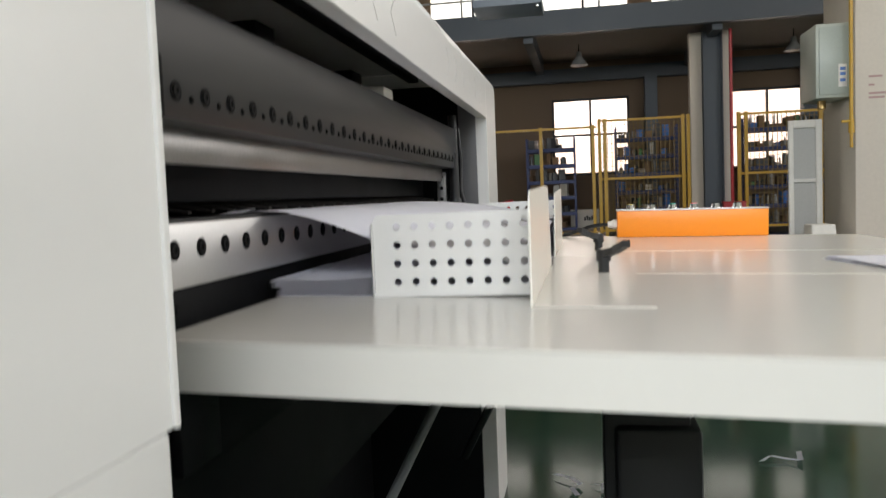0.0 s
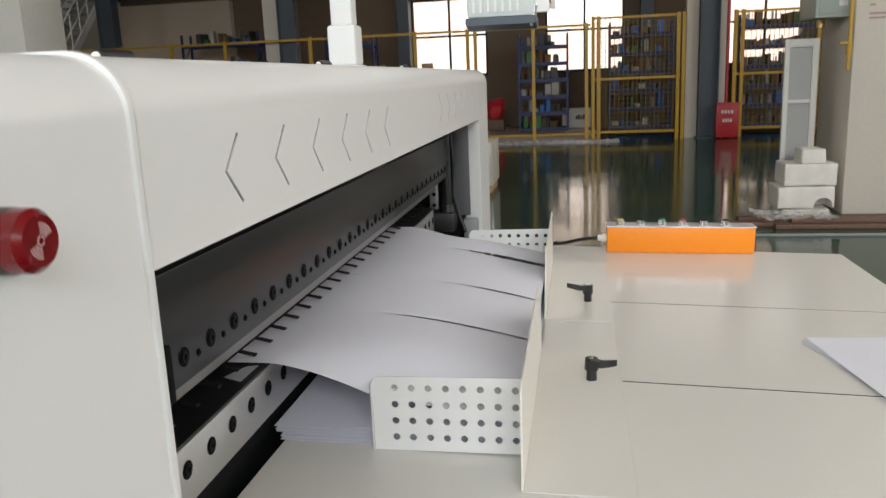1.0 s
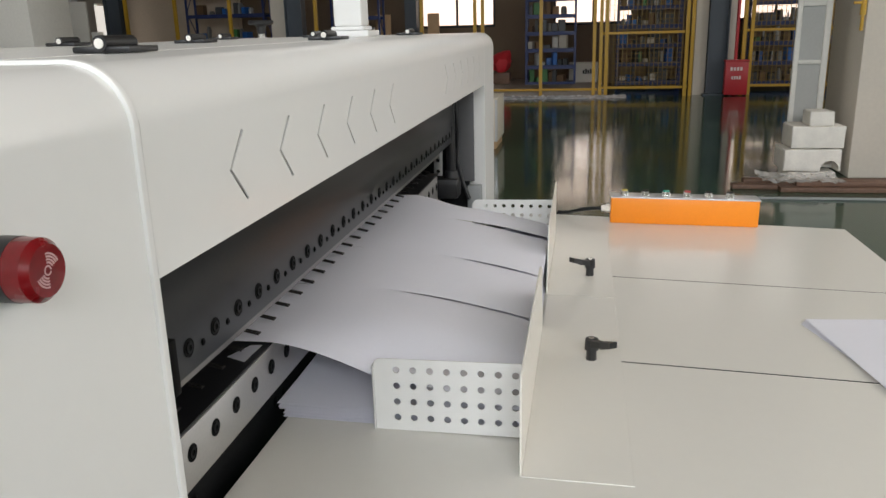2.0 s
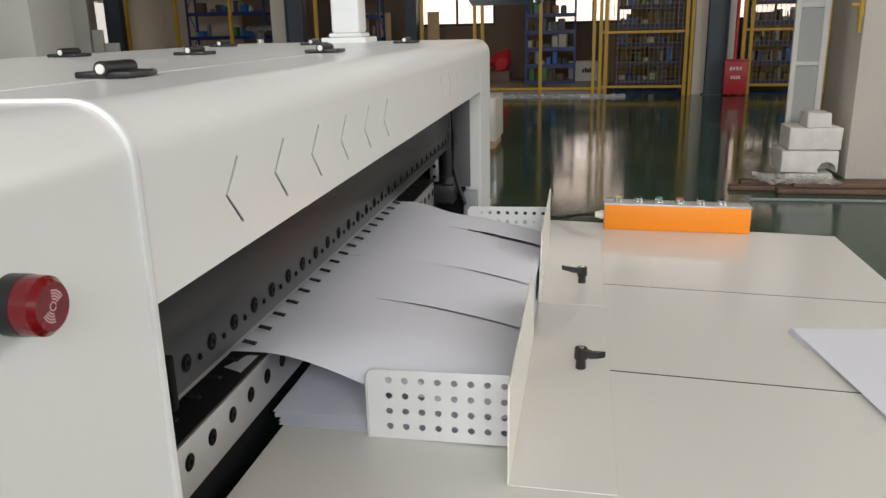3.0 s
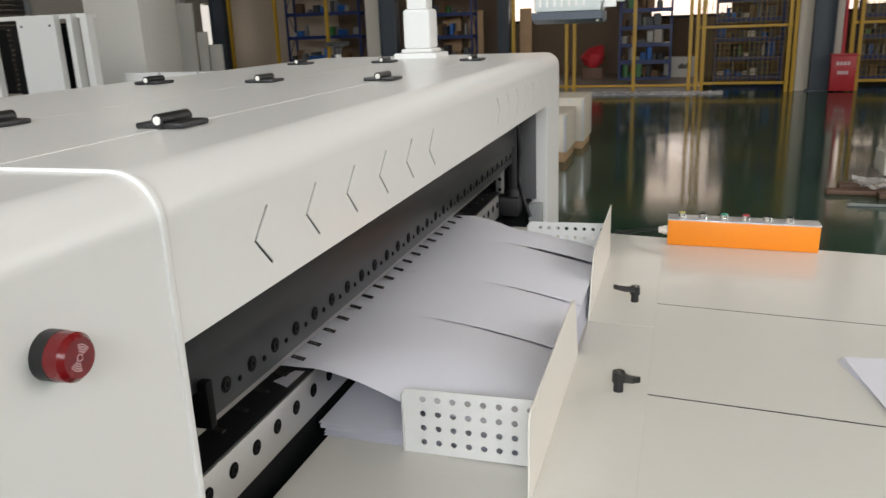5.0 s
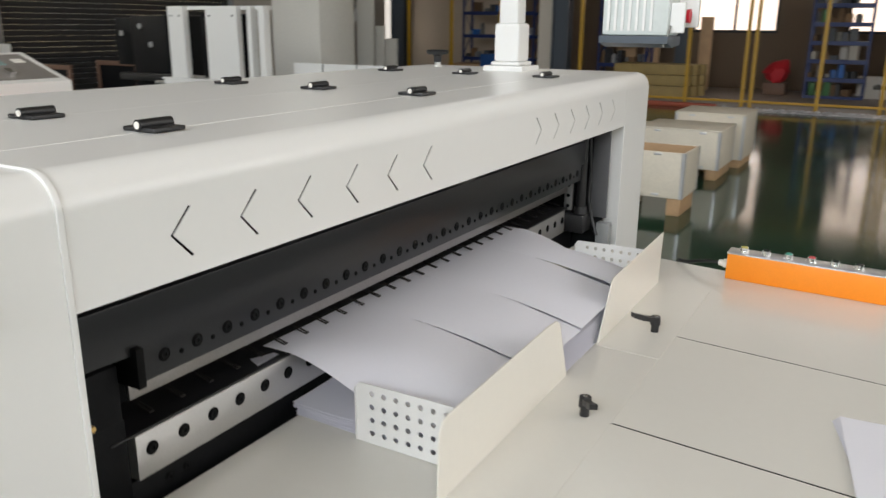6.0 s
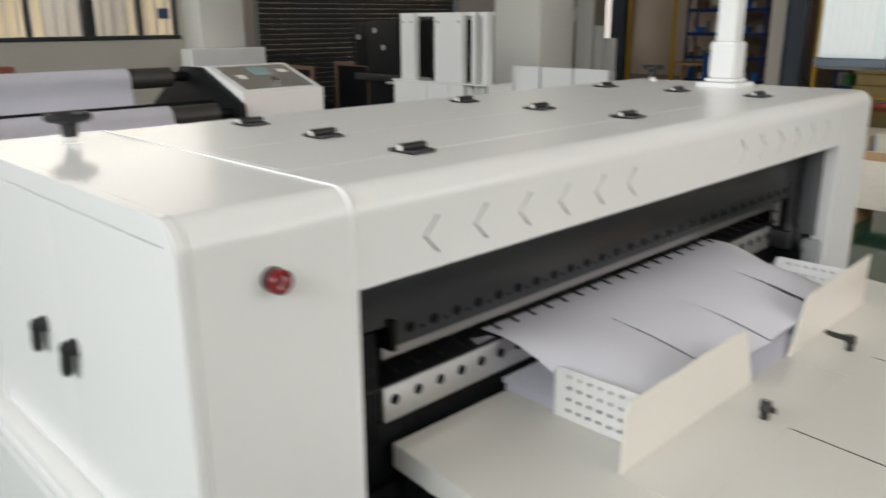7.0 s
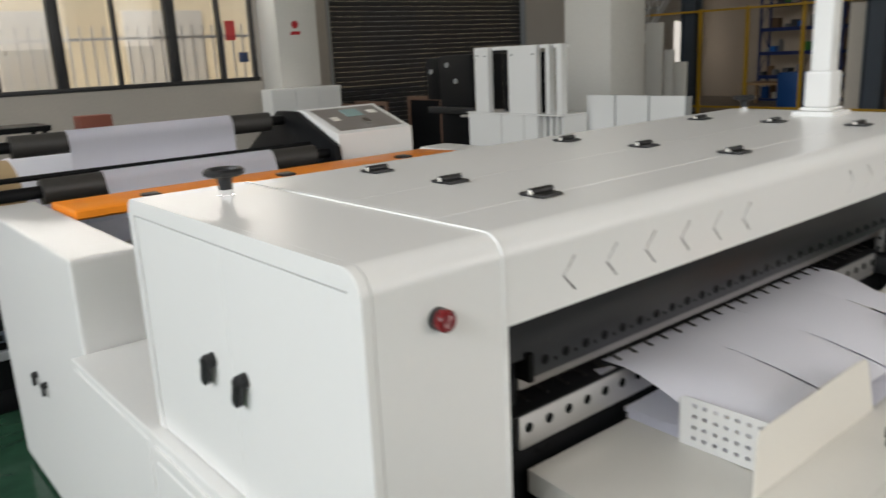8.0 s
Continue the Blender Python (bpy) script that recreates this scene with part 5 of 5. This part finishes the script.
SLAT = mesh_of("slat", prism(bmesh.new(), [(0.0, 0.0), (0.022, 0.012), (0.028, 0.05), (0.022, 0.088), (0.0, 0.098), (-0.015, 0.05)], "y", 0, 5.52), SHUT)
for i in range(37):
    o = new("slat", SLAT)
    o.parent, o.location = sh, (-0.02, -2.73, 0.1 * i)
boxpart("guide", (-13.12, -12.98, 8.40, 8.47, 0, 3.7), GREYPL, sh)
boxpart("guide", (-13.12, -12.98, 13.98, 14.05, 0, 3.7), GREYPL, sh)

fr = thing("white_machine_frame", (-5.95, 6.8, 0), "white sheet-metal machine frame standing on boxes", "machine frame")
for d in ((-6.75, -6.16, 6.5, 7.1, 0.0, 1.03), (-6.15, -5.78, 6.5, 7.1, 0.0, 1.03), (-5.77, -5.55, 6.5, 7.1, 0.0, 1.03)):
    boxpart("base_box", d, WHITE, fr, bev=0.008)
for x in (-5.49, -5.39, -5.30, -5.21):
    boxpart("base_fin", (x - 0.02, x + 0.02, 6.55, 6.95, 0.0, 1.03), WHITE, fr)
boxpart("deck", (-6.78, -5.19, 6.5, 6.95, 1.031, 1.05), WHITE, fr)
up = [(-6.63, -6.38, 6.52, 6.60), (-6.04, -5.58, 6.52, 6.60), (-5.44, -5.38, 6.52, 6.62), (-5.28, -5.20, 6.52, 6.62)]
for i, (a, b, c, d) in enumerate(up):
    u = boxpart("upright", (a, b, c, d, 1.05, 1.83), WHITE, fr, bev=0.006)
    if i < 2:
        for x in (a + 0.06, b - 0.06):
            part("hole", cyl(bmesh.new(), (x, c - 0.002, 1.73), (x, c + 0.001, 1.73), 0.012, seg=10), DARK, u)
boxpart("top_rail", (-6.63, -5.20, 6.60, 6.66, 1.79, 1.833), WHITE, fr)
boxpart("dark_infill", (-6.30, -5.55, 6.70, 6.72, 1.05, 1.75), DARK, fr)
part("latch_bar", cyl(bmesh.new(), (-7.0, 6.6, 0.98), (-6.75, 6.6, 0.99), 0.018, seg=10), STEEL, fr)
boxpart("bench_top", (-7.6, -5.0, 6.3, 7.3, -0.0, 0.02), GREYPL, fr)
fp = thing("folded_panels", (-4.6, 7.2, 0), "row of white folded sheet-metal panels", "panel")
for i, (a, b) in enumerate(((-5.24, -4.83), (-4.82, -4.38), (-4.37, -3.92))):
    bm = box(bmesh.new(), a, b - 0.012, 7.0, 7.03, 0.0, 1.24, 0.006)
    part("panel", bm, WHITE, fp)
    part("return_flange", box(bmesh.new(), b - 0.012, b, 7.005, 7.12, 0.0, 1.235, 0.003), GREYPL, fp)
bc = thing("black_machine", (-8.8, 8.3, 0), "black machine cabinet in front of the shutter", "machine")
boxpart("body", (-9.1, -8.35, 8.0, 8.7, 0.0, 1.75), DARK, bc, bev=0.02)
boxpart("head", (-9.5, -9.05, 8.05, 8.6, 1.05, 1.72), DARK, bc, bev=0.02)
boxpart("shelf", (-9.3, -8.2, 7.9, 8.0, 0.85, 0.95), BLACKP, bc)
for x, z in ((-9.3, 1.5), (-8.9, 1.6), (-8.7, 1.35)):
    part("dial", cyl(bmesh.new(), (x, 7.985, z), (x, 8.0, z), 0.04, seg=16), GREYPL, bc)
# upright wooden frames with a dark infill
for x0, x1, y, h in ((-11.6, -10.6, 8.0, 1.0), (-10.9, -9.9, 8.7, 1.05), (-12.0, -11.2, 7.9, 0.95)):
    wf = thing("wooden_frame", ((x0 + x1) / 2, y, 0), "brown wooden frame standing on edge in the hall", "pallet", "wooden pallets")
    for d in ((x0, x1, y, y + 0.05, h - 0.07, h), (x0, x1, y, y + 0.05, 0, 0.07), (x0, x0 + 0.07, y, y + 0.05, 0.07, h - 0.07), (x1 - 0.07, x1, y, y + 0.05, 0.07, h - 0.07)):
        boxpart("bar", d, BROWNW, wf)
    boxpart("infill", (x0 + 0.07, x1 - 0.07, y + 0.02, y + 0.03, 0.07, h - 0.07), DARK, wf, bev=0)
bx = thing("brown_box", (-10.1, 2.9, 0), "red-brown cardboard box on a steel trolley", "box")
boxpart("box", (-10.25, -9.95, 2.70, 3.10, 0.93, 1.22), mat("red_brown_card", (0.22, 0.07, 0.045), 0.8), bx)
boxpart("trolley", (-10.4, -9.8, 2.6, 3.2, 0.0, 0.93), GREYPL, bx)
bt = thing("workbench", (-10.3, 1.6, 0), "dark steel workbench by the windows", "bench")
boxpart("top", (-10.7, -9.95, 0.2, 2.35, 1.08, 1.15), DARK, bt)
for x in (-10.65, -10.05):
    for y in (0.25, 2.25):
        boxpart("leg", (x, x + 0.06, y, y + 0.06, 0, 1.08), DARK, bt)
boxpart("shelf", (-10.7, -9.95, 0.2, 2.35, 0.35, 0.4), DARK, bt)
wc = thing("white_cupboard", (-12.3, 8.1, 0), "low white three-door cupboard before the wall pier", "cupboard")
boxpart("body", (-12.28, -11.92, 6.46, 7.92, 0.0, 1.30), WHITE, wc, bev=0.01)
for i in range(3):
    boxpart("door", (-11.918, -11.90, 6.475 + 0.48 * i, 6.94 + 0.48 * i, 0.1, 1.27), WHITE, wc)

# stair to the mezzanine with sheets leaning beside it
stair = thing("steel_stair", (-12.4, 17.8, 0), "pale steel stair to the mezzanine", "stair")
for x in (-12.85, -11.95):
    part("stringer", prism(bmesh.new(), [(15.3, 0.0), (15.55, 0.0), (20.25, 4.62), (20.0, 4.62)], "x", x, x + 0.05), WHITE, stair)
for i in range(24):
    y, z = 15.5 + 0.194 * i, 0.19 + 0.19 * i
    part("tread", box(bmesh.new(), -12.80, -11.95, y - 0.02, y + 0.25, z, z + 0.03), GREYPL, stair)
    if i % 2 == 0:
        part("baluster", cyl(bmesh.new(), (-11.93, y + 0.1, z), (-11.93, y + 0.1, z + 0.95), 0.018, seg=8), WHITE, stair)
part("handrail", cyl(bmesh.new(), (-11.93, 15.6, 1.14), (-11.93, 20.05, 5.5), 0.022, seg=10), WHITE, stair)
part("handrail", cyl(bmesh.new(), (-11.93, 15.6, 0.70), (-11.93, 20.05, 5.05), 0.016, seg=10), WHITE, stair)
for x, w, h in ((-10.95, 0.22, 2.0), (-10.33, 0.46, 2.22), (-9.82, 0.24, 1.62), (-9.55, 0.30, 1.35)):
    tagged(boxpart("steel_sheet", (x, x + w, 15.2, 15.26, 0.0, h), PLASTER, bev=0.004), "pale sheet-metal strip leaning by the stair", "sheet metal", "leaning sheets")

# timber and crates behind the fence
for i in range(9):
    tagged(boxpart("timber_baulk", (-5.25 + 0.05 * (i % 2), -3.5 + 0.1 * (i % 3), 18.4 + 0.3 * (i % 3), 18.66 + 0.3 * (i % 3), 0.122 + 0.24 * (i // 3), 0.35 + 0.24 * (i // 3)), mat("yellow_timber", (0.36, 0.26, 0.10), 0.7, vary=0.2, big=5), bev=0.01), "pale yellow timber baulk behind the fence", "timber", "timber baulks")
bp = thing("blue_tote", (-8.4, 18.4, 0.12), "blue plastic transport tote behind the fence", "tote")
part("shell", cut(box(bmesh.new(), -8.7, -8.15, 18.2, 18.7, 0.122, 0.95, 0.02), box(bmesh.new(), -8.66, -8.19, 18.24, 18.66, 0.2, 1.2)), mat("bright_blue_plastic", (0.015, 0.08, 0.27), 0.4), bp)
wd = thing("wooden_table", (-9.3, 19.0, 0.12), "rough wooden table with stock on it", "table")
boxpart("top", (-9.9, -8.75, 18.7, 19.4, 0.62, 0.68), WOOD, wd)
for x in (-9.85, -8.85):
    for y in (18.75, 19.3):
        boxpart("leg", (x, x + 0.06, y, y + 0.06, 0.12, 0.62), WOOD, wd)
for x, w in ((-6.0, 0.5), (-5.3, 0.4), (-3.9, 0.3)):
    tagged(boxpart("plywood_sheet", (x, x + w, 20.9, 21.0, 0.122, 1.9), WOOD, bev=0.005), "brown plywood sheet standing at the wall", "plywood", "plywood sheets")
